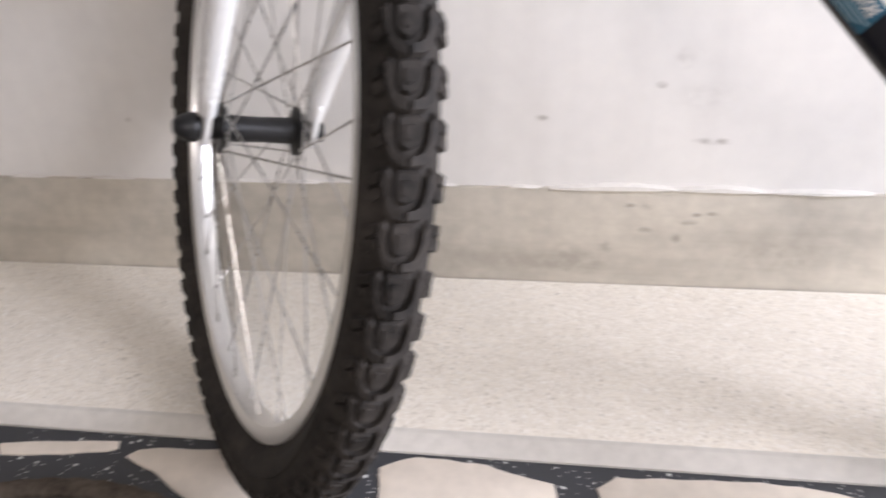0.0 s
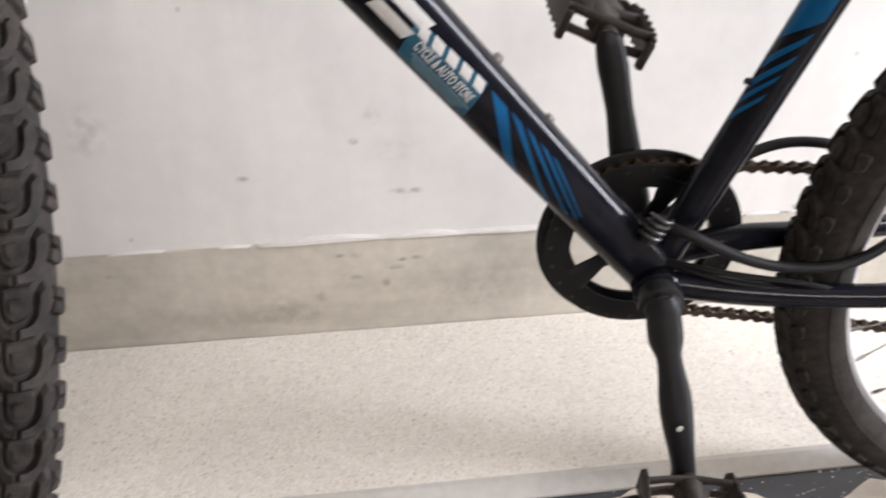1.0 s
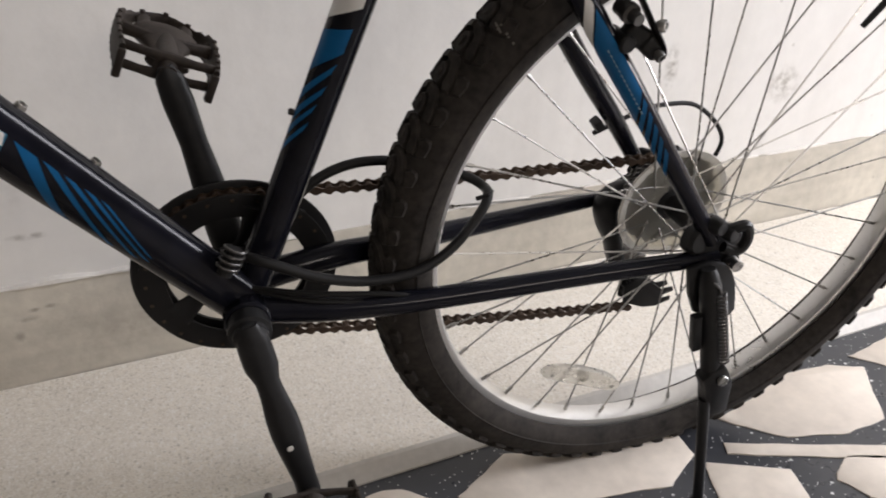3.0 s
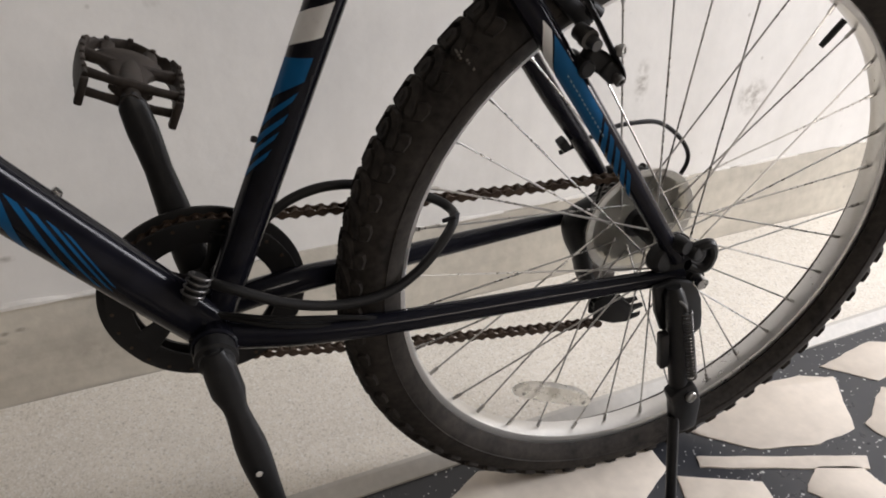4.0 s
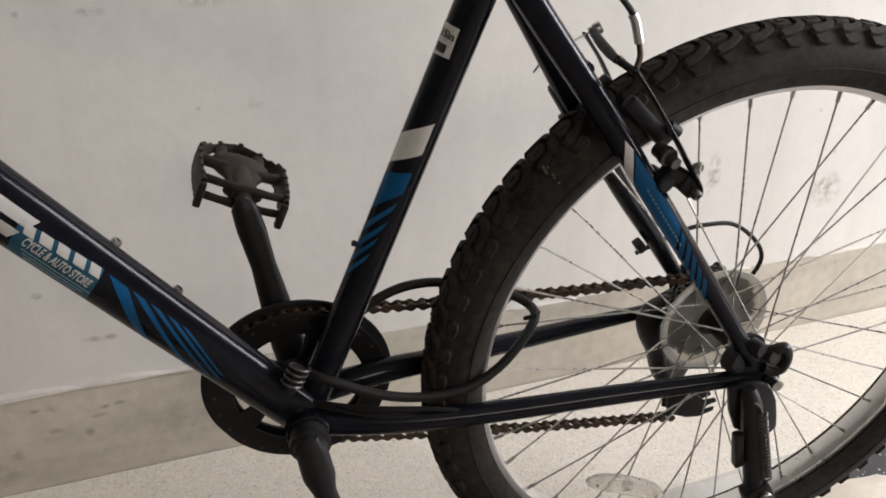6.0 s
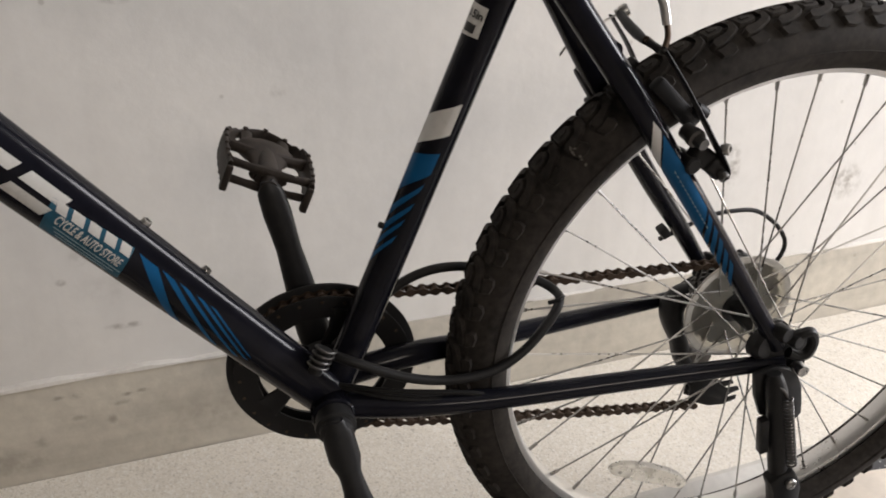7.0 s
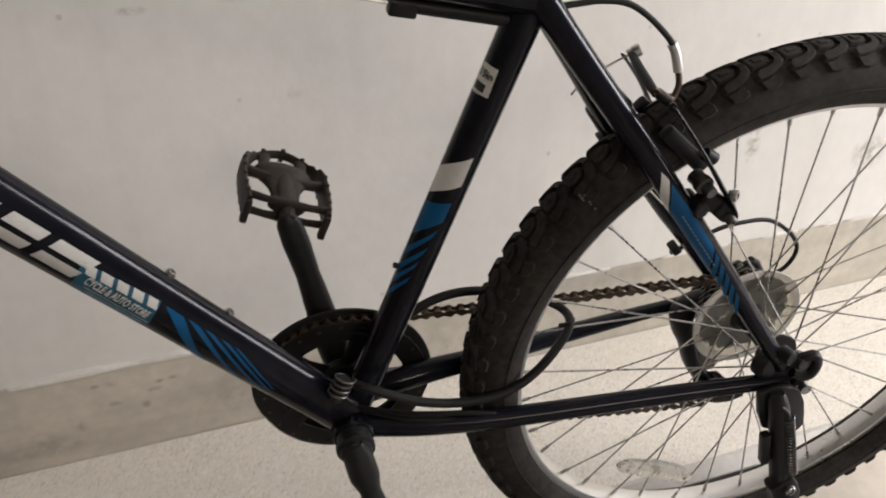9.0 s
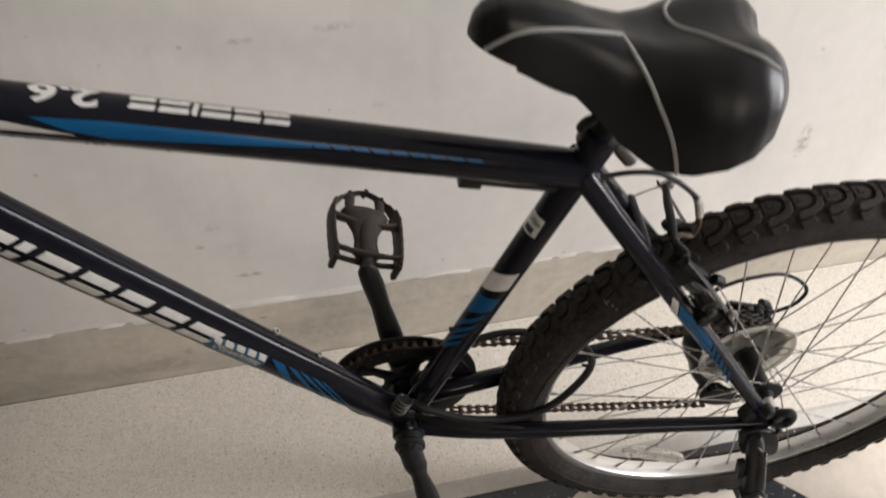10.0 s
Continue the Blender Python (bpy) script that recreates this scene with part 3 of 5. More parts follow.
for l0, wide, run, low in ((0.240, 0.019, 0.060, -0.95), (0.217, 0.013, 0.080, -0.80), (0.199, 0.011, 0.083, -0.62), (0.181, 0.010, 0.074, -0.45), (0.166, 0.008, 0.060, -0.25)):
    decal("blue_stripe", DT, [(l0, 0.48), (l0 - wide, 0.46), (l0 - wide * 0.6 - run, low), (l0 - run, low)], M_BLUE, down_tube, "blue slanted decal stripe", 10)
decal("shop_sticker", DT, [(0.2455, 0.53), (0.2365, -0.80), (0.3070, -0.86), (0.3165, 0.33)], M_STICKER, down_tube, "blue and white shop sticker with lines of small print", 12)
for k, (l, wd) in enumerate(((0.3115, 0.0090), (0.2985, 0.0106), (0.2840, 0.0102), (0.2700, 0.0102), (0.2560, 0.0095))):
    decal("sticker_bar", proud(DT), [(l + 0.001, 0.36 + k * 0.035), (l - 0.003, 0.05 + k * 0.03), (l - 0.003 - wd, 0.05 + k * 0.03), (l + 0.001 - wd, 0.36 + k * 0.035)], M_WHITE, down_tube, "white bar on the sticker")
lettering("sticker_words", "CYCLE & AUTO STORE", DT, 0.2745, -0.15, 0.0072, -1, M_WHITE, down_tube, "white words CYCLE & AUTO STORE on the sticker", 0.80)
for k in range(3):
    decal("sticker_line", proud(DT), [(0.301 - 0.003 * k, -0.39 - k * 0.14), (0.301 - 0.003 * k, -0.44 - k * 0.14), (0.240 + 0.004 * k, -0.44 - k * 0.14), (0.240 + 0.004 * k, -0.39 - k * 0.14)], M_PRINT, down_tube, "line of pale print")
# a row of bold slanted white shapes in the place of the maker's mark
for a, wd in ((0.3065, 0.0350), (0.3500, 0.0305), (0.3905, 0.0310), (0.4295, 0.0325), (0.4700, 0.0335), (0.5125, 0.0110), (0.5290, 0.0340)):
    for lo, hi in ((-0.36, 0.01), (0.20, 0.58)):
        decal("mark_shape", DT, [(a + 0.004 - 0.010 * lo, lo), (a + wd + 0.004 - 0.010 * lo, lo), (a + wd + 0.004 - 0.010 * hi, hi), (a + 0.004 - 0.010 * hi, hi)], M_WHITE, down_tube, "bold slanted white shape")

ST = tube_frame(SEAT_LOW, SEAT_TOP, 0.0155)
for corners, mt, lb in (
        ([(0.269, 1.65), (0.289, -0.16), (0.3175, -0.16), (0.296, 1.65)], M_WHITE, "cream-white decal block"),
        ([(0.226, 1.50), (0.2515, -0.02), (0.2716, -0.05), (0.261, 1.55)], M_BLUE, "blue decal block"),
        ([(0.200, 1.5), (0.233, 0.20), (0.242, 0.08), (0.210, 1.5)], M_BLUE, "blue slanted decal stripe"),
        ([(0.182, 1.5), (0.214, 0.30), (0.223, 0.18), (0.192, 1.5)], M_BLUE, "blue slanted decal stripe"),
        ([(0.168, 1.5), (0.198, 0.44), (0.206, 0.32), (0.177, 1.5)], M_BLUE, "blue slanted decal stripe"),
        ([(0.153, 1.5), (0.181, 0.52), (0.189, 0.42), (0.161, 1.5)], M_BLUE, "blue slanted decal stripe")):
    decal("decal", ST, corners, mt, seat_tube, lb)
decal("size_sticker", ST, [(0.3685, 1.70), (0.3700, 0.44), (0.3945, 0.50), (0.3945, 1.75)], M_WHITE, seat_tube, "small white frame size sticker")
lettering("size_words", "15in", ST, 0.3865, 1.05, 0.0085, 0, M_PRINTDARK, seat_tube, "dark size reading 15in")
decal("size_box", proud(ST), [(0.372, 1.45), (0.372, 0.78), (0.379, 0.78), (0.379, 1.45)], M_PRINTDARK, seat_tube, "dark box on the sticker")

TT = tube_frame(TOP_BACK, TOP_FRONT, 0.0188, 0.0214)
decal("blue_sweep", TT, [(0.250, 0.62), (0.250, 0.42), (0.405, -0.12), (0.405, 0.61)], M_BLUE, top_tube, "long blue decal sweep", 14)
decal("blue_sweep", TT, [(0.405, 0.61), (0.405, -0.12), (0.434, 0.06), (0.462, 0.48)], M_BLUE, top_tube, "tip of the long blue decal sweep", 10)
for k in range(9):
    l = 0.252 - k * 0.0165
    decal("blue_dash", TT, [(l, 0.62 + 0.004 * k), (l - 0.005, 0.44 + 0.012 * k), (l - 0.018, 0.46 + 0.012 * k), (l - 0.014, 0.64 + 0.004 * k)], M_BLUE, top_tube, "small blue decal dash", 3)
decal("cream_sweep", TT, [(0.430, -0.10), (0.430, -0.14), (0.56, -0.30), (0.56, 0.70)], M_WHITE, top_tube, "cream-white decal sweep", 14)
# bold white bars in the place of the model's name, read from the other side
for a, wd in ((0.2700, 0.0205), (0.2935, 0.0205), (0.3165, 0.0225), (0.3418, 0.0042), (0.3485, 0.0225), (0.3740, 0.0190)):
    for lo, hi in ((1.20, 1.46), (1.62, 1.92)) if wd > 0.01 else ((1.20, 1.92),):
        decal("name_shape", TT, [(a, lo), (a + wd, lo), (a + wd - 0.002, hi), (a - 0.002, hi)], M_WHITE, top_tube, "bold white shape")
lettering("model_number", "2.6", TT, 0.4395, 1.54, 0.0225, 1, M_WHITE, top_tube, "bold white number 2.6", 1.85, -1)


def stay_frame(pts, r, start):
    """Like tube_frame, along a bent stay; lengths count from start (metres rearwards)."""
    pts = [Vector(p) for p in pts]
    run = [0.0]
    for p, q in zip(pts, pts[1:]):
        run.append(run[-1] + (q - p).length)
    zero = float(np.interp(start, [p.x for p in pts], run))

    def place(l, th, out=0.0006):
        k = max(1, min(len(pts) - 1, next((i for i, v in enumerate(run) if v > l + zero), len(pts) - 1)))
        d = (pts[k] - pts[k - 1]).normalized()
        w = Vector((0, -1, 0))
        w = (w - d * w.dot(d)).normalized()
        v = d.cross(w)
        if v.z < 0:
            v = -v
        return pts[k - 1] + d * (l + zero - run[k - 1]) + (r + out) * (math.cos(th) * w + math.sin(th) * v)
    return place


SS = stay_frame(STAY_LINE, 0.0110, -0.19)
decal("white_decal", SS, [(0.000, 0.10), (0.012, 0.25), (0.050, -1.5), (0.032, -1.5)], M_WHITE, near_stay, "cream-white decal")
decal("blue_decal", SS, [(0.052, -1.5), (0.016, 0.25), (0.062, 0.40), (0.085, -1.4)], M_BLUE, near_stay, "blue decal")
decal("blue_decal", SS, [(0.085, -1.4), (0.062, 0.40), (0.104, 0.36), (0.132, -1.3)], M_BLUE, near_stay, "blue decal")
for k in range(5):
    l = 0.136 + 0.014 * k
    decal("blue_stripe", SS, [(l, -1.2), (l - 0.026, 0.25 - 0.08 * k), (l - 0.018, 0.25 - 0.08 * k), (l + 0.008, -1.2)], M_BLUE, near_stay, "blue slanted decal stripe", 4)
for k in range(14):
    l = 0.052 + 0.0052 * k
    decal("print_bar", lambda a, b: SS(a, b, 0.0011), [(l, -0.42), (l + 0.0030, -0.42), (l + 0.0030, -0.34), (l, -0.34)], M_PRINT, near_stay, "", 2)


def plate(outline, o, thick, bevel=0.001):
    """A flat piece with its outline (rearwards, up) in the plane of the bicycle."""
    bm = bmesh.new()
    lo = [bm.verts.new(at(s, o - thick / 2, u)) for s, u in outline]
    hi = [bm.verts.new(at(s, o + thick / 2, u)) for s, u in outline]
    bm.faces.new(lo), bm.faces.new(hi[::-1])
    for k in range(len(lo)):
        j = (k + 1) % len(lo)
        bm.faces.new((lo[k], hi[k], hi[j], lo[j]))
    bmesh.ops.recalc_face_normals(bm, faces=bm.faces)
    bmesh.ops.bevel(bm, geom=[e for e in bm.edges if e.calc_face_angle(0) > 0.9], offset=bevel, segments=2, profile=0.5, affect="EDGES")
    return bm


# ---- frame fittings ----
def bolt(name, where, way, r, h, material, parent, label=""):
    m = axis_to(where, way)
    bm = bmesh.new()
    add_lathe(bm, [(0, 0), (r * 0.75, 0), (r * 0.75, h * 0.35), (r, h * 0.4), (r, h * 0.85), (r * 0.85, h), (r * 0.5, h), (r * 0.45, h * 0.7), (0, h * 0.7)], m, 18)
    return part(name, bm, material, parent, label)


d_way = (at(*DOWN_TOP) - at(*DOWN_LOW)).normalized()
d_up = Vector((-d_way.z, 0, d_way.x))
if d_up.z < 0:
    d_up = -d_up
for s, u in ((-0.5995, 0.1735), (-0.5576, 0.1230)):
    bolt("bottle_bolt", at(s, -0.004, u) - d_up * 0.0095, d_up, 0.0045, 0.011, M_STEEL, bicycle, "small steel bottle cage bolt")
bolt("cable_nub", ST(0.188, 1.57, -0.001), ST(0.188, 1.57, 0.01) - ST(0.188, 1.57, 0), 0.0028, 0.006, M_BLACKMETAL, bicycle)
lathe("seat_clamp", [(0.0156, -0.008), (0.0172, -0.008), (0.0178, -0.006), (0.0178, 0.006), (0.0172, 0.008), (0.0135, 0.008)], axis_to(at(-0.288, 0, 0.431), at(*SEAT_TOP) - at(*SEAT_LOW)), M_FRAME, bicycle, closed=True)
tube("clamp_lever", [at(-0.270, 0.0, 0.4262), at(-0.262, 0.0, 0.4162), at(-0.2515, 0.0, 0.4030)], [0.0065, 0.0078, 0.0074], M_DARKSTEEL, bicycle, "dull grey clamp lever")
tube("seat_post", [at(-0.295, 0, 0.41), at(-0.255, 0, 0.518)], 0.0130, M_BLACKMETAL, bicycle)
bm = bmesh.new()
add_sweep(bm, [at(-0.017, -0.064, 0.022), at(-0.012, -0.066, -0.018), at(0.016, -0.066, -0.012)], 0.011, 12, 0.35, ref=(1, 0, 0))
add_box(bm, (0.050, 0.006, 0.040), Matrix.Translation(at(-0.004, -0.066, 0.0)), 0.0025)
part("dropout", bm, M_BLACKMETAL, bicycle)
# the far dropout carries the hanger, its nut and the barrel of the gear cable
bm = bmesh.new()
add_box(bm, (0.060, 0.007, 0.034), Matrix.Translation(at(0.016, 0.0985, 0.004)) @ Matrix.Rotation(radians(18), 4, "Y"), 0.004)
add_box(bm, (0.034, 0.007, 0.020), Matrix.Translation(at(-0.010, 0.0985, -0.014)) @ Matrix.Rotation(radians(-30), 4, "Y"), 0.003)
far_dropout = part("dropout", bm, M_BLACKMETAL, bicycle)
for q, r, h, mt in (((0.006, 0.094, 0.002), 0.0120, 0.016, M_DARKSTEEL), ((0.032, 0.092, 0.019), 0.0085, 0.018, M_BLACKMETAL), ((0.050, 0.093, 0.004), 0.0080, 0.016, M_BLACKMETAL), ((0.020, 0.093, 0.023), 0.0060, 0.012, M_DARKSTEEL)):
    lathe("hanger_nut", [(0, 0.002), (r * 0.6, 0.002), (r * 0.95, 0), (r, -h * 0.3), (r * 0.75, -h * 0.35), (r * 0.75, -h), (0, -h)], axis_to(at(*q), (0.1, 1, -0.1)), mt, far_dropout, segs=14)
tube("barrel_adjuster", [at(0.040, 0.098, 0.022), at(0.050, 0.100, 0.014), at(0.062, 0.103, -0.002)], [0.0050, 0.0062, 0.0050], M_BLACKMETAL, far_dropout, segs=12)
tube("stay_bridge", [at(-0.225, -0.036, 0.312), at(-0.225, 0.036, 0.312)], 0.007, M_FRAME, bicycle)
bm = bmesh.new()
add_sweep(bm, [at(-0.41, -0.004, 0.396), at(-0.385, -0.004, 0.391), at(-0.30, -0.004, 0.374)], 0.006, 12)
add_box(bm, (0.022, 0.012, 0.012), Matrix.Translation(at(-0.400, -0.004, 0.391)) @ Matrix.Rotation(radians(11), 4, "Y"), 0.002)
part("cable_guide", bm, M_BLACKMETAL, bicycle)
tube("brake_cable", [at(-0.93, -0.004, 0.499), at(-0.41, -0.004, 0.3955)], 0.0012, M_STEEL, bicycle, segs=8)

# ---- cranks, chain guard, pedals ----
CR = axis_to(at(BB[0], 0.045, BB[2]), (0, 1, 0))
GR = axis_to(at(-0.4570, 0.0600, -0.0355), (0, 1, 0))
lathe("chain_guard", [(0.0660, -0.0085), (0.0945, -0.0090), (0.0972, -0.0078), (0.0972, -0.0055), (0.0920, -0.0045), (0.0660, -0.0050)], GR, M_PLASTIC, bicycle, "black plastic chain guard ring", 96, True)
lathe("chain_guard", [(0.0665, -0.0205), (0.0885, -0.0208), (0.0905, -0.0200), (0.0905, -0.0185), (0.0880, -0.0178), (0.0665, -0.0182)], GR, M_PLASTIC, bicycle, "thin inner black guard ring", 96, True)


def ring_gear(name, radius, teeth, inner, thick, m, parent, label, material):
    bm = bmesh.new()
    top, low = [], []
    n = teeth * 4
    for k in range(n):
        a = 2 * math.pi * k / n
        r = radius + (0.0, 0.0035, 0.0035, 0.0)[k % 4]
        for ring, h in ((top, thick / 2), (low, -thick / 2)):
            ring.append((bm.verts.new(m @ Vector((r * math.cos(a), r * math.sin(a), h))), bm.verts.new(m @ Vector((inner * math.cos(a), inner * math.sin(a), h)))))
    for k in range(n):
        j = (k + 1) % n
        bm.faces.new((top[k][0], top[j][0], top[j][1], top[k][1]))
        bm.faces.new((low[k][0], low[k][1], low[j][1], low[j][0]))
        bm.faces.new((low[k][0], low[j][0], top[j][0], top[k][0]))
        bm.faces.new((low[k][1], top[k][1], top[j][1], low[j][1]))
    return part(name, bm, material, parent, label, smooth=False)


ring_gear("chain_ring", 0.082, 42, 0.066, 0.003, axis_to(at(BB[0], 0.0500, BB[2]), (0, 1, 0)), bicycle, "dark steel chainring", M_BLACKMETAL)
spider = bmesh.new()
add_lathe(spider, [(0, -0.006), (0.024, -0.006), (0.027, -0.003), (0.027, 0.006), (0.022, 0.012), (0, 0.012)], CR, 40)
for k in range(5):
    turn = CR @ Matrix.Rotation(radians(36 + 72 * k), 4, "Z")
    add_sweep(spider, [turn @ Vector((0.022, 0, 0.002)), turn @ Vector((0.045, 0, 0.001)), turn @ Vector((0.074, 0, -0.005))], [0.0110, 0.0085, 0.0150], 14, 0.3, ref=turn.to_3x3() @ Vector((0, 1, 0)))
part("chainring_spider", spider, M_PLASTIC, bicycle)
lathe("chain_catcher", [(0.071, 0.009), (0.076, 0.009), (0.076, 0.012), (0.071, 0.012)], CR, M_PLASTIC, bicycle, segs=72, closed=True)
for k in range(24):
    a = 2 * math.pi * k / 24
    bolt("guard_rivet", GR @ Vector((0.0845 * math.cos(a), 0.0845 * math.sin(a), -0.0206)), CR.to_3x3() @ Vector((0, 0, -1)), 0.0018, 0.0008, M_CHAIN, bicycle)


def crank(pts, rad, label):
    arm = tube("crank_arm", smooth_line(pts, 6), rad, M_BLACKMETAL, bicycle, label, 20, 0.62, ref=(1, 0, 0))
    return arm


R_END, L_END = (-0.4975, 0.098, 0.147), (-0.4165, -0.084, -0.209)
crank([at(BB[0], 0.068, BB[2]), at(-0.468, 0.074, 0.015), at(-0.483, 0.086, 0.085), at(-0.495, 0.096, 0.135), at(R_END[0] - 0.002, R_END[1], R_END[2] + 0.008)], soft([0.017, 0.0175, 0.0155, 0.0125, 0.014, 0.0125, 0.006], 25), "glossy black crank arm pointing up")
left_arm = crank([at(BB[0] - 0.002, -0.056, BB[2] + 0.014), at(-0.452, -0.060, -0.055), at(-0.441, -0.070, -0.100), at(-0.430, -0.079, -0.150), at(-0.4185, L_END[1], -0.200), at(L_END[0], L_END[1], L_END[2] - 0.010)], soft([0.0085, 0.0148, 0.0152, 0.0154, 0.0106, 0.0122, 0.0146, 0.0150, 0.0140, 0.0124, 0.0113, 0.0116, 0.0122, 0.006], 31), "glossy black crank arm pointing down")
lathe("crank_boss", [(0, -0.061), (0.012, -0.061), (0.0155, -0.058), (0.0158, -0.053), (0.0192, -0.0515), (0.0195, -0.0465), (0.0172, -0.044), (0.0178, -0.036), (0.0195, -0.034), (0, -0.034)], axis_to(at(*BB), (0, 1, 0)), M_BLACKMETAL, bicycle, segs=32)
part("paint_chip", add_lathe(bmesh.new(), [(0, 0), (0.0034, 0), (0.0030, 0.0005), (0, 0.0005)], axis_to(at(-0.4330, -0.0915, -0.140), (0.1, -1, 0.1)), 7), M_STRIP, left_arm, "bright chip in the paint")


def build_pedal(m, label):
    """m: the crank's end; y along the axle outwards, x across the tread, z its face."""
    flat = m.to_3x3() @ Vector((0, 0, 1))
    side = m.to_3x3() @ Vector((1, 0, 0))
    body = bmesh.new()
    add_lathe(body, [(0, -0.016), (0.0085, -0.016), (0.0085, 0.002), (0.0135, 0.003), (0.0135, 0.010), (0.0115, 0.014), (0.0110, 0.060), (0, 0.062)], m @ axis_to((0, 0.012, 0), (0, 1, 0)), 22)
    add_sweep(body, [m @ Vector((0, y, 0)) for y in (0.018, 0.022, 0.030, 0.042, 0.055, 0.066, 0.077, 0.085, 0.090, 0.092)], [0.0165, 0.0195, 0.0160, 0.0150, 0.0172, 0.0225, 0.0290, 0.0320, 0.0300, 0.0240], 24, 0.42, ref=side)
    pedal = part("pedal", body, M_PEDAL, bicycle, label)
    web = bmesh.new()
    for z in (-0.0088, 0.0088):
        add_sweep(web, [m @ Vector(p) for p in ((-0.042, 0.019, z), (-0.022, 0.016, z), (0.0, 0.015, z), (0.022, 0.016, z), (0.042, 0.019, z))], [0.0048, 0.0042, 0.0058, 0.0042, 0.0048], 10, 0.62, ref=flat)
    for sd in (-1, 1):
        add_sweep(web, [m @ Vector(p) for p in ((sd * 0.010, 0.069, 0.002), (sd * 0.024, 0.071, 0.003), (sd * 0.042, 0.075, 0.003))], [0.0075, 0.0060, 0.0070], 10, 0.6, ref=flat)
    for sd in (-1, 1):
        add_sweep(web, [m @ Vector(p) for p in ((sd * 0.013, 0.068, 0.001), (sd * 0.0205, 0.090, 0.002), (sd * 0.0200, 0.113, 0.0045))], [0.0080, 0.0062, 0.0070], 12, 0.6, ref=side)
    part("cage_web", web, M_PEDAL, pedal)
    half = [(0.0405, 0.008), (0.0428, 0.030), (0.0440, 0.058), (0.0430, 0.086), (0.0350, 0.103), (0.0180, 0.1150)]
    path = smooth_line([(-x, y, 0) for x, y in half] + [(0.0, 0.1200, 0)] + [(x, y, 0) for x, y in half[::-1]], 5)
    path = [p + Vector((0, 0, 0.0055 * max(0.0, (p.y - 0.098) / 0.022))) for p in path]
    n = len(path)
    loop = bmesh.new()
    tall = [0.0128 if min(i, n - 1 - i) < 17 else 0.0088 if min(i, n - 1 - i) < 22 else 0.0058 for i in range(n)]
    add_sweep(loop, [m @ p for p in path], tall, 14, 0.26, ref=flat)
    for z in (-0.0095, 0.0095):
        add_sweep(loop, [m @ (p + Vector((0, 0, z))) for p in path[:19]], 0.0036, 8, 0.8, ref=flat)
        add_sweep(loop, [m @ (p + Vector((0, 0, z))) for p in path[-19:]], 0.0036, 8, 0.8, ref=flat)
    for i in list(range(3, 18, 3)) + [24, 30, 36] + list(range(n - 18, n - 2, 3)):
        d = (path[min(i + 1, n - 1)] - path[i - 1]).normalized()
        for z in (-0.0128, 0.0128):
            add_box(loop, (0.0042, 0.0052, 0.0040), m @ Matrix.Translation(path[i] + Vector((0, 0, z * tall[i] / 0.0128))) @ Matrix.Rotation(math.atan2(-d.x, d.y), 4, "Z"), 0.0012, 2)
    for sd in (-1, 1):
        add_box(loop, (0.0072, 0.0095, 0.027), m @ Matrix.Translation((sd * 0.0402, 0.009, -0.005)), 0.0018)
    part("cage", loop, M_PEDAL, pedal)
    return pedal


build_pedal(Matrix.Translation(at(*R_END)) @ Matrix.Rotation(radians(22), 4, "Y"), "dusty worn black plastic pedal")
build_pedal(Matrix.Translation(at(*L_END)) @ Matrix.Rotation(radians(180), 4, "Z") @ Matrix.Rotation(radians(-4), 4, "Y"), "dusty worn black plastic pedal")

# ---- chain ----
CH_O = 0.0470
TOP_B, LOW_B = Vector((0.0, 0, 0.045)), Vector((-0.010, 0, -0.158))
ring_pts = []
for k in range(41):
    a = radians(78 + (282 - 78) * k / 40)
    ring_pts.append(Vector((BB[0] + 0.0835 * math.cos(a), 0, BB[2] + 0.0835 * math.sin(a))))
path = [TOP_B] + ring_pts + [LOW_B]
seg = [(q - p).length for p, q in zip(path, path[1:])]
pitch, chain_pts, carry = 0.0127, [], 0.0
for p, q, l in zip(path, path[1:], seg):
    d = carry
    while d < l:
        sag = -0.004 * math.sin(math.pi * d / l) if l > 0.1 else 0.0
        c = p.lerp(q, d / l)
        chain_pts.append(at(c.x, CH_O, c.z + sag))
        d += pitch
    carry = d - l
rollers = bmesh.new()
for c in chain_pts:
    add_lathe(rollers, [(0, -0.0040), (0.0034, -0.0040), (0.0034, 0.0040), (0, 0.0040)], axis_to(c, (0, 1, 0)), 10)
chain = part("chain", rollers, M_CHAIN, bicycle, "dull brown rusty roller chain")
plates = []
for half in (0.0026, 0.0040):
    bm = bmesh.new()
    for sd in (-1, 1):
        ring = []
        for y in (sd * half, sd * (half + 0.0011)):
            ring.append([bm.verts.new((x, y, z)) for x, z in [(0, 0.0020)] + [(-0.00635 + 0.0045 * math.cos(a), 0.0045 * math.sin(a)) for a in (radians(46 + 268 * i / 8) for i in range(9))] + [(0, -0.0020)] + [(0.00635 + 0.0045 * math.cos(a), 0.0045 * math.sin(a)) for a in (radians(-134 + 268 * i / 8) for i in range(9))]])
        k = len(ring[0])
        bm.faces.new(ring[0]), bm.faces.new(ring[1])
        for i in range(k):
            bm.faces.new((ring[0][i], ring[0][(i + 1) % k], ring[1][(i + 1) % k], ring[1][i]))
    finish(bm)
    me = bpy.data.meshes.new("link")
    bm.to_mesh(me)
    bm.free()
    me.materials.append(M_CHAIN)
    plates.append(me)
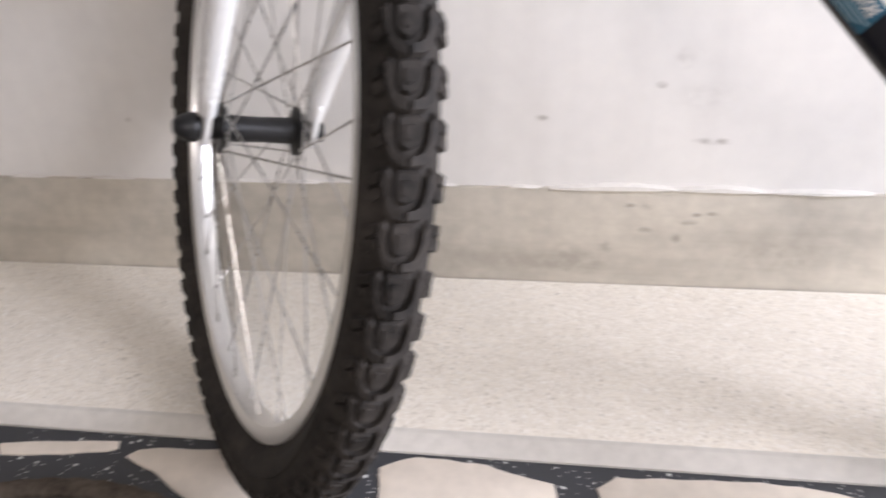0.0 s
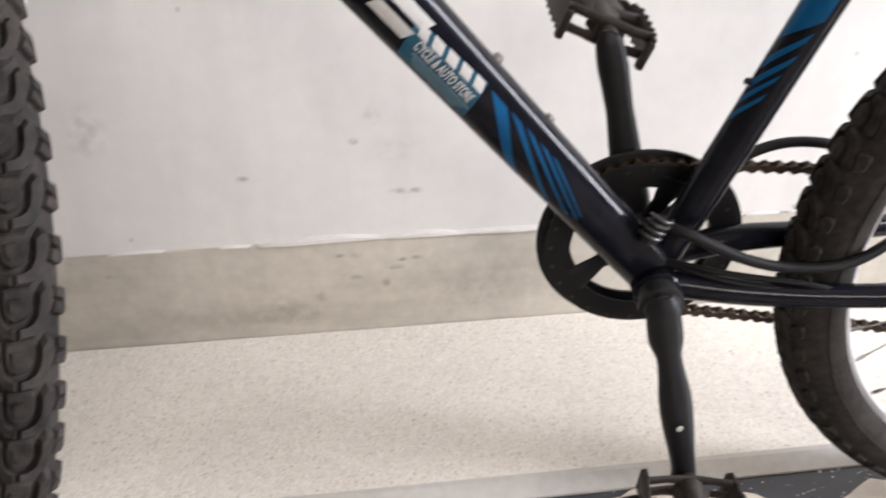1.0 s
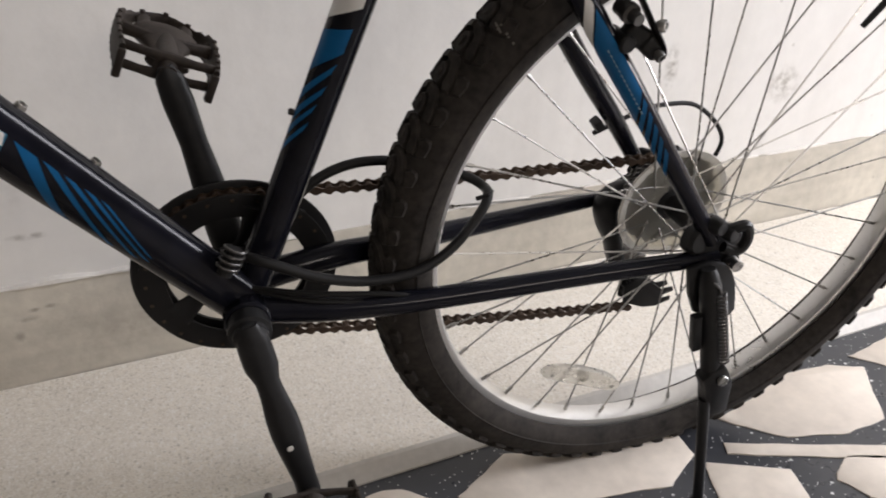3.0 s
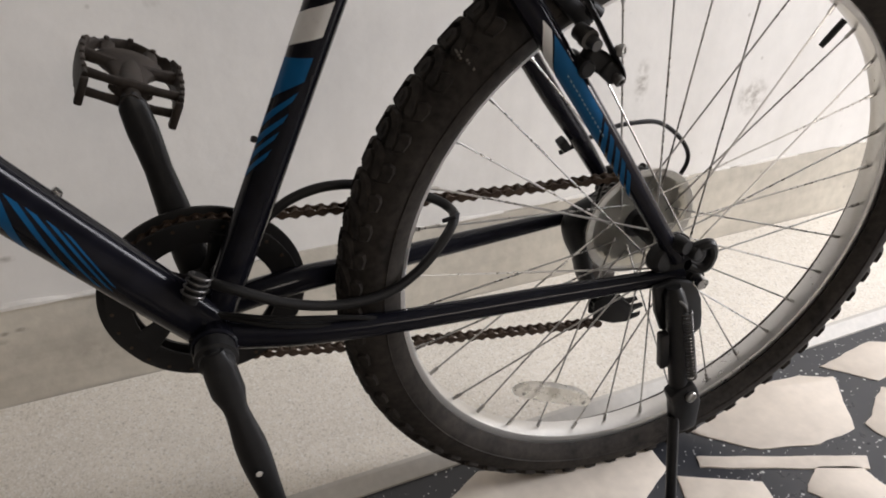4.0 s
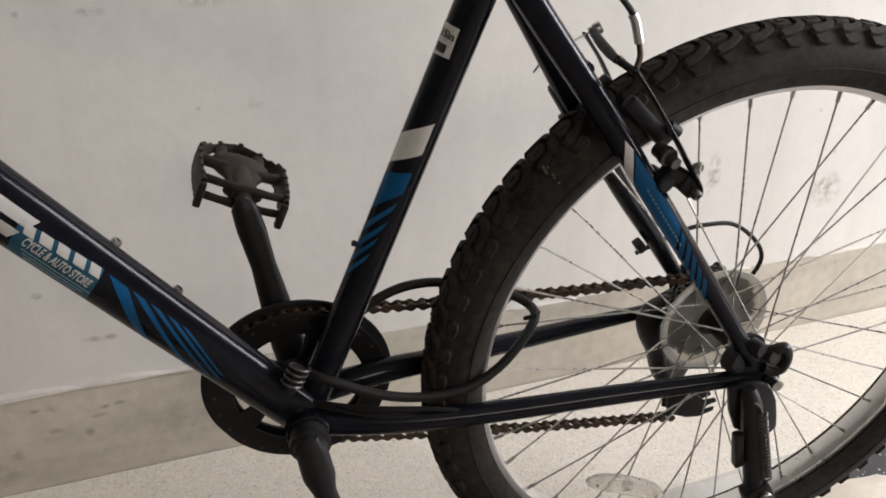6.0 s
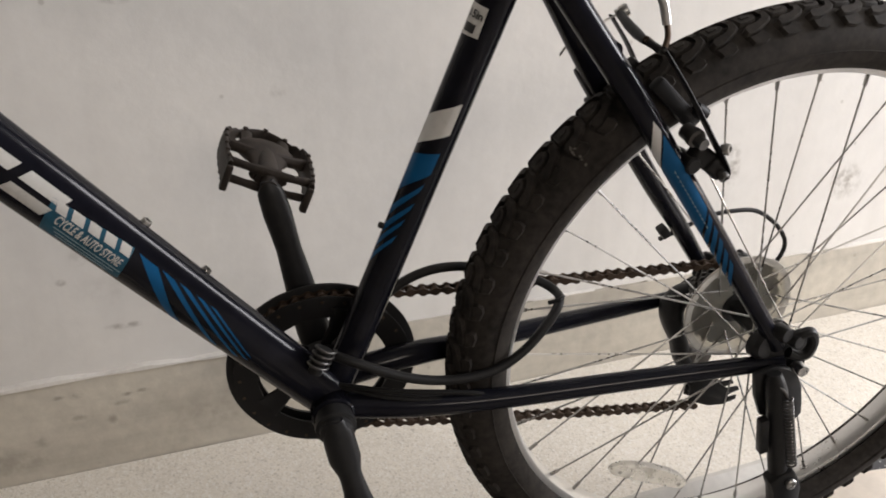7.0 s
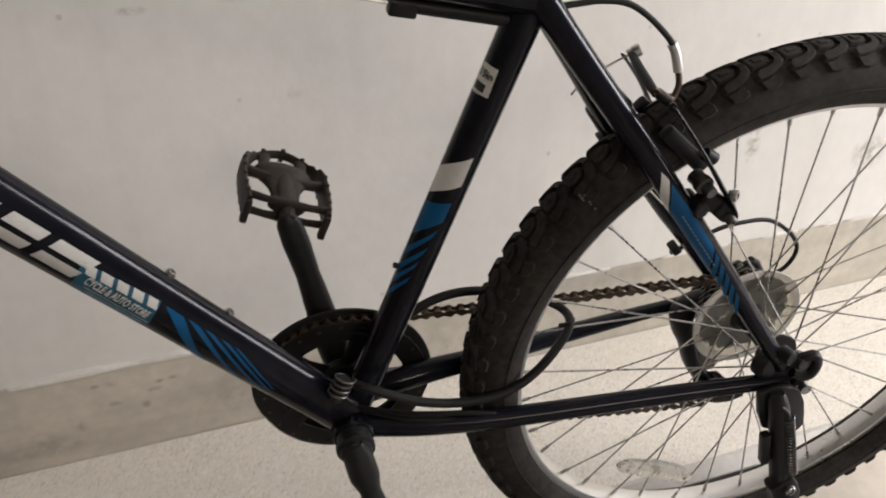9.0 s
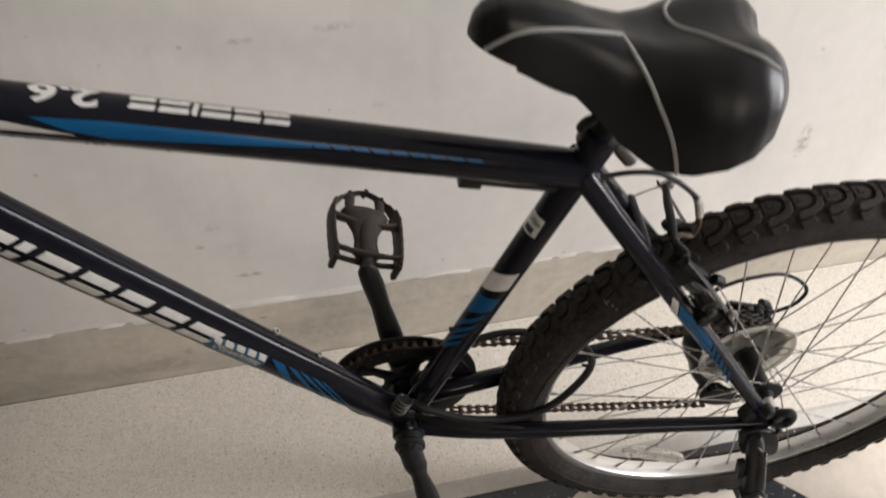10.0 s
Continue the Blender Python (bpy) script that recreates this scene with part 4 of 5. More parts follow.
for i, (p, q) in enumerate(zip(chain_pts, chain_pts[1:])):
    d = q - p
    if d.length > 0.02:
        continue
    ang = math.atan2(-d.z, d.x)
    share("link", plates[i % 2], chain, Matrix.Translation((p + q) / 2) @ Matrix.Rotation(ang, 4, "Y"))

# ---- rear hub side: freewheel, guard disc, derailleur ----
RW = REAR_HUB
for k, (r, o) in enumerate(((0.0540, 0.0430), (0.0500, 0.0510), (0.0450, 0.0590), (0.0400, 0.0670), (0.0350, 0.0750), (0.0300, 0.0830))):
    ring_gear("sprocket", r, 28 - 3 * k, 0.017, 0.002, axis_to(at(0.006, o, -0.006), (0, 1, 0)), rear_wheel, "", M_DARKSTEEL)
lathe("spoke_guard", [(0.020, 0.0285), (0.045, 0.0300), (0.060, 0.0275), (0.0645, 0.0275), (0.0645, 0.0285), (0.060, 0.0290), (0.045, 0.0312), (0.020, 0.0300)], RW, M_CLEAR, rear_wheel, "clear plastic spoke guard disc", 64, True)
lathe("guard_rim", [(0.0585, 0.0268), (0.0660, 0.0262), (0.0668, 0.0272), (0.0660, 0.0292), (0.0600, 0.0292)], RW, M_MILKY, rear_wheel, "milky rim of the spoke guard", 64, True)
lathe("axle", [(0, -0.091), (0.0062, -0.091), (0.0062, -0.070), (0.0085, -0.0695), (0.0085, 0.0695), (0.005, 0.070), (0.005, 0.084), (0, 0.084)], RW, M_STEEL, rear_wheel, segs=16)
for sd in (-1, 1):
    bm = bmesh.new()
    add_lathe(bm, [(0.0055, sd * 0.0695), (0.0115, sd * 0.0695), (0.0115, sd * 0.071), (0.0095, sd * 0.0712), (0.0088, sd * 0.080), (0.0055, sd * 0.080)], RW, 6 * 3, True)
    part("axle_nut", bm, M_BLACKMETAL if sd < 0 else M_STEEL, rear_wheel)
va = radians(54)
vs = Vector((math.cos(va), 0, math.sin(va)))
tube("valve_stem", [at(*(vs * 0.274)), at(*(vs * 0.256)), at(*(vs * 0.243))], [0.0035, 0.0035, 0.0030], M_PLASTIC, rear_wheel, "black tyre valve with cap", 12)

drl = bmesh.new()
add_sweep(drl, smooth_line([at(0.004, 0.076, -0.006), at(-0.034, 0.078, -0.013), at(-0.050, 0.074, -0.026), at(-0.048, 0.070, -0.045), at(-0.038, 0.068, -0.068), at(-0.027, 0.066, -0.098), at(-0.008, 0.064, -0.128)], 5), soft([0.010, 0.014, 0.0165, 0.0150, 0.0125, 0.0125, 0.012], 31), 14, 0.85)
derailleur = part("rear_derailleur", drl, M_BLACKMETAL, bicycle, "black rear derailleur with a long cage")
part("derailleur_body", add_box(bmesh.new(), (0.040, 0.020, 0.026), Matrix.Translation(at(-0.012, 0.066, -0.098)) @ Matrix.Rotation(radians(22), 4, "Y"), 0.007, 3), M_DUSTY, derailleur, "dusty grey derailleur link")
for o in (0.0445, 0.0570):
    part("cage_plate", plate([(-0.022, -0.125), (-0.008, -0.115), (0.008, -0.117), (0.020, -0.129), (0.030, -0.137), (0.045, -0.136), (0.048, -0.142), (0.036, -0.146), (0.033, -0.152), (0.046, -0.150), (0.046, -0.156), (0.028, -0.162), (0.010, -0.161), (-0.019, -0.149)], o, 0.0022, 0.0006), M_BLACKMETAL, derailleur)
for c in ((-0.004, -0.133), (0.018, -0.148)):
    ring_gear("pulley", 0.0125, 11, 0.004, 0.007, axis_to(at(c[0], 0.0508, c[1]), (0, 1, 0)), derailleur, "", M_PLASTIC)
tube("shift_housing", smooth_line([at(-0.080, 0.080, 0.062), at(-0.050, 0.086, 0.070), at(-0.015, 0.094, 0.078), at(0.020, 0.100, 0.0785), at(0.0547, 0.1058, 0.0727), at(0.087, 0.110, 0.052), at(0.1091, 0.1126, 0.0276), at(0.112, 0.1125, 0.008), at(0.098, 0.110, -0.010), at(0.060, 0.105, -0.020), at(0.020, 0.100, -0.024)], 6), 0.0027, M_CABLE, bicycle, "black gear cable housing", 10)
for s, o, u in ((-0.0860, 0.066, 0.0800), (-0.2000, 0.044, 0.238)):
    part("cable_stop", add_box(bmesh.new(), (0.013, 0.014, 0.010), Matrix.Translation(at(s, o, u)) @ Matrix.Rotation(radians(53), 4, "Y"), 0.002), M_BLACKMETAL, bicycle)

# a clear reflector clipped to a spoke, its long side along the rim
ra = math.atan2(-0.208 + 0.006, -0.0837 - 0.0054)
rc, r_along, r_out = at(-0.0837, -0.004, -0.2085), Vector((-math.sin(ra), 0, math.cos(ra))), Vector((math.cos(ra), 0, math.sin(ra)))
body = bmesh.new()
ring_lo, ring_hi, top_lo, top_hi = [], [], [], []
for k in range(40):
    a = 2 * math.pi * k / 40
    c, sn = math.cos(a), math.sin(a)
    flat_oval = r_along * 0.057 * math.copysign(abs(c) ** 0.75, c) + r_out * (0.0120 * math.copysign(abs(sn) ** 0.8, sn) + 0.005 * c * c)
    for lst, o, grow in ((ring_lo, -0.0032, 1.0), (ring_hi, 0.0032, 1.0), (top_lo, -0.0050, 0.90), (top_hi, 0.0050, 0.90)):
        lst.append(body.verts.new(rc + flat_oval * grow + Vector((0, o, 0))))
for p, q in ((top_lo, ring_lo), (ring_lo, ring_hi), (ring_hi, top_hi)):
    for k in range(40):
        body.faces.new((p[k], p[(k + 1) % 40], q[(k + 1) % 40], q[k]))
body.faces.new(top_lo[::-1]), body.faces.new(top_hi)
reflector = part("spoke_reflector", body, M_REFLECTOR, rear_wheel, "clear grey plastic spoke reflector")
part("reflector_clip", add_box(bmesh.new(), (0.010, 0.012, 0.012), Matrix.Translation(rc) @ Matrix.Rotation(-ra, 4, "Y"), 0.003), M_REFLECTOR, reflector)
for o in (-0.052, 0.052):
    part("reflector_screw", add_lathe(bmesh.new(), [(0, 0), (0.0024, 0), (0.0024, 0.001), (0.0016, 0.0016), (0, 0.0016)], axis_to(rc + r_along * o * 0.86 + r_out * 0.004 + Vector((0, -0.0050, 0)), (0, -1, 0)), 12), M_STEEL, reflector)

# ---- looped cable through the rear wheel ----
tube("looped_cable", smooth_line([at(-0.455, -0.020, 0.030), at(-0.4356, -0.030, 0.026), at(-0.393, -0.036, 0.008), at(-0.3488, -0.036, -0.003), at(-0.3038, -0.034, -0.001), at(-0.270, -0.026, 0.013), at(-0.243, -0.014, 0.034), at(-0.227, 0.0, 0.0497), at(-0.226, 0.022, 0.050), at(-0.245, 0.034, 0.057), at(-0.285, 0.040, 0.068), at(-0.3226, 0.040, 0.0759), at(-0.357, 0.036, 0.0755), at(-0.388, 0.030, 0.064), at(-0.420, 0.024, 0.036), at(-0.448, 0.020, 0.010)], 7), 0.0048, M_CABLE, bicycle, "black sleeved cable looped through the rear wheel", 12)
tube("cable_tie", smooth_line([at(-0.236, 0.004, 0.046), at(-0.228, -0.004, 0.054), at(-0.222, 0.004, 0.052)], 4), 0.0022, M_PLASTIC, bicycle)
coil = []
ca, cb = at(-0.4600, -0.0225, 0.0415), at(-0.4710, -0.0265, 0.0215)
cw = (cb - ca).normalized()
cu_ = cw.cross(Vector((0, 1, 0))).normalized()
cv_ = cw.cross(cu_)
for k in range(4 * 14 + 1):
    a = 2 * math.pi * k / 14
    coil.append(ca.lerp(cb, k / 56) + 0.0094 * (math.cos(a) * cu_ + math.sin(a) * cv_))
tube("coil_spring", coil, 0.0013, M_DARKSTEEL, bicycle, "short dark steel coil spring", 8)
tube("spring_core", [ca + cw * 0.002, cb + cw * 0.004], 0.0068, M_BLACKMETAL, bicycle, segs=16)
for sd, mid_u in ((-1, -0.012), (-1, -0.020)):
    tube("gear_cable", smooth_line([at(-0.452, -0.016, -0.006 + mid_u * 0.2), at(-0.40, -0.034, mid_u + 0.002), at(-0.33, -0.040, mid_u - 0.006), at(-0.285, -0.043, -0.030)], 6), 0.0026, M_CABLE, bicycle, segs=8)

# ---- rear brake ----
brakes = {}
for sd in (-1, 1):
    k = 0.0 if sd < 0 else -0.003
    arm = bmesh.new()
    pts = [at(-0.1120 + k, sd * 0.055, 0.2040), at(-0.1150 + k, sd * 0.056, 0.2140), at(-0.1308 + k, sd * 0.055, 0.2370), at(-0.1493 + k, sd * 0.054, 0.2635), at(-0.1699, sd * 0.053, 0.2912), at(-0.190, sd * 0.051, 0.3165)]
    add_sweep(arm, smooth_line(pts, 6), soft([0.0070, 0.0085, 0.0075, 0.0062, 0.0055], 31), 12, 0.26, ref=(0, 1, 0))
    brakes[sd] = part("brake_arm", arm, M_BLACKMETAL, bicycle, "thin black rim brake arm")
    base = bmesh.new()
    add_box(base, (0.026, 0.016, 0.018), Matrix.Translation(at(-0.136, sd * 0.050, 0.221)) @ Matrix.Rotation(radians(30), 4, "Y"), 0.005, 3)
    add_box(base, (0.020, 0.016, 0.016), Matrix.Translation(at(-0.124, sd * 0.053, 0.212)) @ Matrix.Rotation(radians(40), 4, "Y"), 0.004, 3)
    add_lathe(base, [(0, -0.014), (0.008, -0.014), (0.008, 0.012), (0.006, 0.014), (0, 0.014)], axis_to(at(-0.148, sd * 0.046, 0.216), (0.1, sd, 0)), 18)
    part("brake_base", base, M_BLACKMETAL, brakes[sd])
    bolt("pivot_bolt", at(-0.121, sd * 0.060, 0.209), (0.3, sd, -0.4), 0.0048, 0.008, M_DARKSTEEL, brakes[sd])
    bolt("arm_bolt", at(-0.124, sd * 0.058, 0.231), (0.7, sd, 0.2), 0.0052, 0.008, M_STEEL, brakes[sd])
    pad = bmesh.new()
    add_box(pad, (0.060, 0.012, 0.015), Matrix.Translation(at(-0.158, sd * 0.028, 0.262)) @ Matrix.Rotation(radians(42), 4, "Y"), 0.004)
    add_lathe(pad, [(0, -0.008), (0.0055, -0.008), (0.0062, -0.004), (0.0058, 0.004), (0, 0.005)], axis_to(at(-0.134, sd * 0.034, 0.255), (0.8, 0, -0.5)), 16)
    part("brake_pad", pad, M_PLASTIC, brakes[sd])
    lathe("pad_post", [(0, 0), (0.0075, 0), (0.0075, 0.008), (0.0085, 0.010), (0.0085, 0.016), (0.0055, 0.017), (0.0050, 0.026), (0, 0.026)], axis_to(at(-0.150, sd * 0.040, 0.242), (0.18, sd, -0.15)), M_DARKSTEEL, brakes[sd], "dull steel pad post", 18)
part("pad_holder", add_box(bmesh.new(), (0.044, 0.014, 0.016), Matrix.Translation(at(-0.204, 0.044, 0.256)) @ Matrix.Rotation(radians(55), 4, "Y"), 0.004), M_BLACKMETAL, brakes[1])
bm = bmesh.new()
rng = random.Random(3)
for k in range(8):
    a, r = rng.uniform(-0.017, 0.017), rng.uniform(-0.006, 0.006)
    add_lathe(bm, [(0, 0.0), (rng.uniform(0.0007, 0.0016), 0.0), (0.001, 0.0007), (0, 0.0008)], axis_to(at(-0.2405 + a * 0.6, -0.0305, 0.2165 - a * 0.45 + r), (-0.2, -1, 0.2)), 9)
part("dried_residue", bm, M_DUSTY, rear_wheel, "small patch of dried pale residue on the tyre")
bolt("pinch_bolt", at(-0.1880, 0.047, 0.3185), (0.75, -0.2, 0.45), 0.0060, 0.012, M_STEEL, brakes[1], "bright steel pinch bolt")
tube("brake_housing", smooth_line([at(-0.290, -0.004, 0.384), at(-0.2617, 0.0, 0.3852), at(-0.2403, 0.0, 0.3866), at(-0.2176, 0.0, 0.3829), at(-0.1981, 0.0, 0.3710), at(-0.1795, 0.0, 0.3542), at(-0.1710, 0.0, 0.3440)], 6), 0.0027, M_CABLE, bicycle, "black brake cable housing", 10)
tube("housing_ferrule", [at(-0.1735, 0.0, 0.3470), at(-0.1690, 0.0, 0.3400), at(-0.1640, -0.002, 0.3230)], 0.0043, M_ALLOY, bicycle, "silver cable ferrule", 14)
tube("brake_noodle", smooth_line([at(-0.1645, -0.002, 0.3250), at(-0.1632, -0.006, 0.3120), at(-0.1690, -0.010, 0.3020), at(-0.1785, -0.014, 0.3075), at(-0.1880, -0.020, 0.3150), at(-0.1960, -0.030, 0.3190)], 6), 0.0027, M_CHAIN, bicycle, "bent dull metal cable noodle", 12)
tube("noodle_link", smooth_line([at(-0.194, -0.030, 0.3165), at(-0.186, -0.040, 0.312), at(-0.190, -0.050, 0.3150)], 5), 0.0034, M_BLACKMETAL, bicycle, segs=10)
tube("brake_wire", [at(-0.196, -0.030, 0.3175), at(-0.188, 0.046, 0.319), at(-0.208, 0.046, 0.309), at(-0.230, 0.048, 0.294), at(-0.236, 0.049, 0.283)], 0.0011, M_STEEL, bicycle, segs=6)
tube("cable_boot", smooth_line([at(-0.195, -0.028, 0.3165), at(-0.192, -0.006, 0.3165), at(-0.189, 0.020, 0.3180), at(-0.1855, 0.044, 0.3205)], 4), soft([0.0032, 0.0046, 0.0046, 0.0036], 13), M_PLASTIC, bicycle, segs=12)

# ---- kickstand ----
kick = part("kickstand", plate([(-0.045, -0.006), (-0.022, 0.000), (-0.003, -0.006), (0.008, -0.016), (0.016, -0.030), (0.023, -0.052), (0.0265, -0.067), (0.022, -0.075), (0.0157, -0.078), (0.004, -0.074), (-0.010, -0.068), (-0.024, -0.062), (-0.036, -0.038)], -0.079, 0.007, 0.002), M_BLACKMETAL, bicycle, "black side kickstand folded out")
tube("stand_tube", [at(-0.026, -0.086, -0.004), at(-0.0245, -0.088, -0.012), at(-0.0205, -0.090, -0.024), at(-0.011, -0.095, -0.066), at(-0.0025, -0.100, -0.107), at(0.001, -0.102, -0.125)], [0.0070, 0.0100, 0.0112, 0.0108, 0.0106, 0.0100], M_BLACKMETAL, kick, segs=24)
part("stand_clip", add_box(bmesh.new(), (0.010, 0.010, 0.047), Matrix.Translation(at(-0.0265, -0.096, -0.076)) @ Matrix.Rotation(radians(-13), 4, "Y"), 0.002), M_BLACKMETAL, kick)
part("stand_fork", plate([(-0.0145, -0.131), (-0.002, -0.121), (0.0105, -0.115), (0.020, -0.128), (0.028, -0.1445), (0.030, -0.165), (0.0325, -0.182), (0.028, -0.189), (0.009, -0.190), (0.001, -0.172), (-0.006, -0.147)], -0.105, 0.018, 0.004), M_BLACKMETAL, kick)
tube("stand_leg", [at(0.002, -0.108, -0.165), at(0.011, -0.119, -0.235), at(0.020, -0.130, -0.3055), at(0.0218, -0.1322, -0.3190)], 0.0062, M_BLACKMETAL, kick)
lathe("rubber_foot", [(0, 0), (0.008, 0), (0.0095, 0.003), (0.0085, 0.016), (0.0062, 0.018)], axis_to(at(0.0222, -0.1326, -0.3245), (-0.13, 0.16, 1)), M_RUBBER, kick, segs=18)
spring = []
sa, sb = at(-0.0150, -0.101, -0.026), at(0.0085, -0.110, -0.112)
sw = (sb - sa).normalized()
su = sw.cross(Vector((0, 1, 0))).normalized()
sv = sw.cross(su)
for k in range(20 * 10 + 1):
    a = 2 * math.pi * k / 10
    spring.append(sa.lerp(sb, k / 200) + 0.0050 * (math.cos(a) * su + math.sin(a) * sv))
tube("return_spring", spring, 0.0012, M_DARKSTEEL, kick, "dull steel return spring", 6)
tube("spring_hook", smooth_line([at(-0.0150, -0.101, -0.026), at(-0.019, -0.101, -0.018), at(-0.026, -0.096, -0.012)], 4), 0.0016, M_DARKSTEEL, kick, segs=8)
bolt("stand_rivet", at(0.0085, -0.1135, -0.1320), (0.1, -1, 0.1), 0.0062, 0.006, M_STEEL, kick, "worn bright rivet")
for s, o, u, r, h, name in ((-0.032, -0.056, 0.014, 0.0150, 0.014, "cone_nut"), (-0.022, -0.068, 0.036, 0.0085, 0.014, "tensioner_nut"), (-0.008, -0.070, 0.028, 0.0080, 0.014, "tensioner_nut")):
    lathe(name, [(0, 0), (r, 0), (r, h * 0.7), (r * 0.8, h), (0, h * 1.05)], axis_to(at(s, o, u), (0.25, -1, 0.1)), M_BLACKMETAL, bicycle, segs=18)
bm = bmesh.new()
add_sweep(bm, smooth_line([at(-0.008, -0.076, 0.031), at(0.000, -0.079, 0.036), at(0.008, -0.080, 0.037), at(0.0140, -0.080, 0.024), at(0.0105, -0.080, 0.011), at(0.002, -0.078, 0.008), at(-0.008, -0.076, 0.012)], 5), 0.0056, 10)
part("chain_tensioner", bm, M_BLACKMETAL, bicycle)

# ---- saddle ----
SADDLE_T = (0.0, 0.015, 0.04, 0.1, 0.2, 0.3, 0.38, 0.5, 0.6, 0.7, 0.8, 0.88, 0.94, 0.98, 1.0)
HALF = (0.001, 0.011, 0.019, 0.026, 0.030, 0.032, 0.037, 0.050, 0.068, 0.083, 0.088, 0.085, 0.076, 0.060, 0.040)
CROWN = (0.552, 0.564, 0.571, 0.578, 0.577, 0.570, 0.561, 0.551, 0.549, 0.552, 0.556, 0.556, 0.550, 0.540, 0.528)
HEM = (0.546, 0.5455, 0.5440, 0.5385, 0.5275, 0.516, 0.497, 0.468, 0.456, 0.462, 0.472, 0.481, 0.494, 0.506, 0.512)


def saddle_at(t, v):
    """On the saddle's cover: t from nose to tail, v from -1 (left hem) over the crown to 1."""
    w, c, h = (float(np.interp(t, SADDLE_T, q)) for q in (HALF, CROWN, HEM))
    a = min(1.0, abs(v))
    o = math.copysign(w * math.sin(a * math.pi / 2) ** 0.82, v)
    dent = float(np.interp(t, (0, 0.35, 0.6, 0.9, 1), (0, 0.2, 1, 1.2, 1.0)))
    u = c - (c - h) * (1 - math.cos(a * math.pi / 2)) ** 1.12 - 0.007 * dent * math.exp(-(v / 0.16) ** 2)
    notch = 0.010 * math.exp(-(o / 0.022) ** 2) * float(np.interp(t, (0.85, 1.0), (0, 1)))
    return at(-0.4110 + 0.2515 * t - notch, o, u)


bm = bmesh.new()
nt, nv = 44, 36
rows = []
for i in range(nt + 1):
    t = i / nt
    t = 0.5 - 0.5 * math.cos(math.pi * t)
    rows.append([bm.verts.new(saddle_at(t, -1 + 2 * j / nv)) for j in range(nv + 1)])
for p, q in zip(rows, rows[1:]):
    for j in range(nv):
        bm.faces.new((p[j], q[j], q[j + 1], p[j + 1]))
    bm.faces.new((p[0], p[nv], q[nv], q[0]))
bm.faces.new(rows[0]), bm.faces.new(rows[-1])
saddle = part("saddle", bm, M_SADDLE, bicycle, "padded black vinyl saddle with grey piping")
for pts in ([(0.045, -0.96), (0.08, -0.77), (0.12, -0.64), (0.18, -0.53), (0.28, -0.42), (0.39, -0.25), (0.47, -0.14)], [(0.47, -0.14), (0.50, -0.32), (0.54, -0.48), (0.58, -0.63), (0.62, -0.77), (0.645, -0.90), (0.66, -1.0)], [(0.70, 0.30), (0.67, 0.23), (0.65, 0.17), (0.65, 0.08), (0.675, 0.01), (0.73, -0.05), (0.77, -0.15), (0.82, -0.24), (0.87, -0.31), (0.93, -0.42)]):
    tube("piping", smooth_line([saddle_at(t, v) for t, v in pts], 8), 0.0019, M_PIPING, saddle, "grey piping", 8)
for sd in (-1, 1):
    tube("saddle_rail", smooth_line([at(-0.37, sd * 0.010, 0.520), at(-0.32, sd * 0.020, 0.500), at(-0.25, sd * 0.022, 0.494), at(-0.19, sd * 0.032, 0.505), at(-0.175, sd * 0.05, 0.525)], 5), 0.0035, M_BLACKMETAL, saddle, segs=10)
lathe("rail_clamp", [(0, -0.030), (0.011, -0.030), (0.014, -0.026), (0.014, 0.026), (0.011, 0.030), (0, 0.030)], axis_to(at(-0.258, 0, 0.498), (0, 1, 0)), M_BLACKMETAL, bicycle, segs=20)
tube("clamp_lever", smooth_line([at(-0.294, -0.004, 0.461), at(-0.301, -0.004, 0.4555), at(-0.3085, -0.004, 0.4465)], 4), [0.0035, 0.004, 0.0045, 0.005, 0.0052, 0.0052, 0.005, 0.0045, 0.003], M_BLACKMETAL, bicycle, "small black clamp lever", 12)

# ---- fork and front axle ----
AX = F_AXLE
HD = (HEAD_TOP - HEAD_LOW).normalized()
FW = (HD - AX * HD.dot(AX)).normalized()
AHEAD = AX.cross(FW)
if AHEAD.y < 0:
    AHEAD = -AHEAD
CROWN_AT = F_HUB + FW * 0.395 - AHEAD * 0.030
for sd in (-1, 1):
    leg = bmesh.new()
    pts = [F_HUB + AX * sd * 0.051 + FW * 0.016, F_HUB + AX * sd * 0.053 + FW * 0.06 - AHEAD * 0.001, F_HUB + AX * sd * 0.056 + FW * 0.14 - AHEAD * 0.008, F_HUB + AX * sd * 0.057 + FW * 0.27 - AHEAD * 0.020, CROWN_AT + AX * sd * 0.054]
    add_sweep(leg, smooth_line(pts, 6), soft([0.0085, 0.0115, 0.0140, 0.0150, 0.0155], 25), 20)
    plate = Matrix.Translation(F_HUB + AX * sd * 0.051 + FW * 0.012) @ Matrix((AX, AHEAD, FW)).transposed().to_4x4()
    add_box(leg, (0.007, 0.026, 0.052), plate, 0.006, 3)
    part("fork_leg", leg, M_FORK, bicycle, "glossy white fork leg")
    lathe("front_axle_nut", [(0, 0), (0.012, 0), (0.014, 0.004), (0.014, 0.010), (0.010, 0.020), (0.006, 0.024), (0, 0.024)] if sd < 0 else [(0, 0), (0.010, 0), (0.010, 0.006), (0, 0.007)], axis_to(F_HUB + AX * sd * 0.056, AX * sd), M_BLACKMETAL, front_wheel, segs=20)
bm = bmesh.new()
add_sweep(bm, [CROWN_AT - AX * 0.060, CROWN_AT + HD * 0.006, CROWN_AT + AX * 0.060], [0.017, 0.020, 0.017], 18)
add_sweep(bm, [CROWN_AT, HEAD_LOW + HD * 0.01], 0.0145, 18)
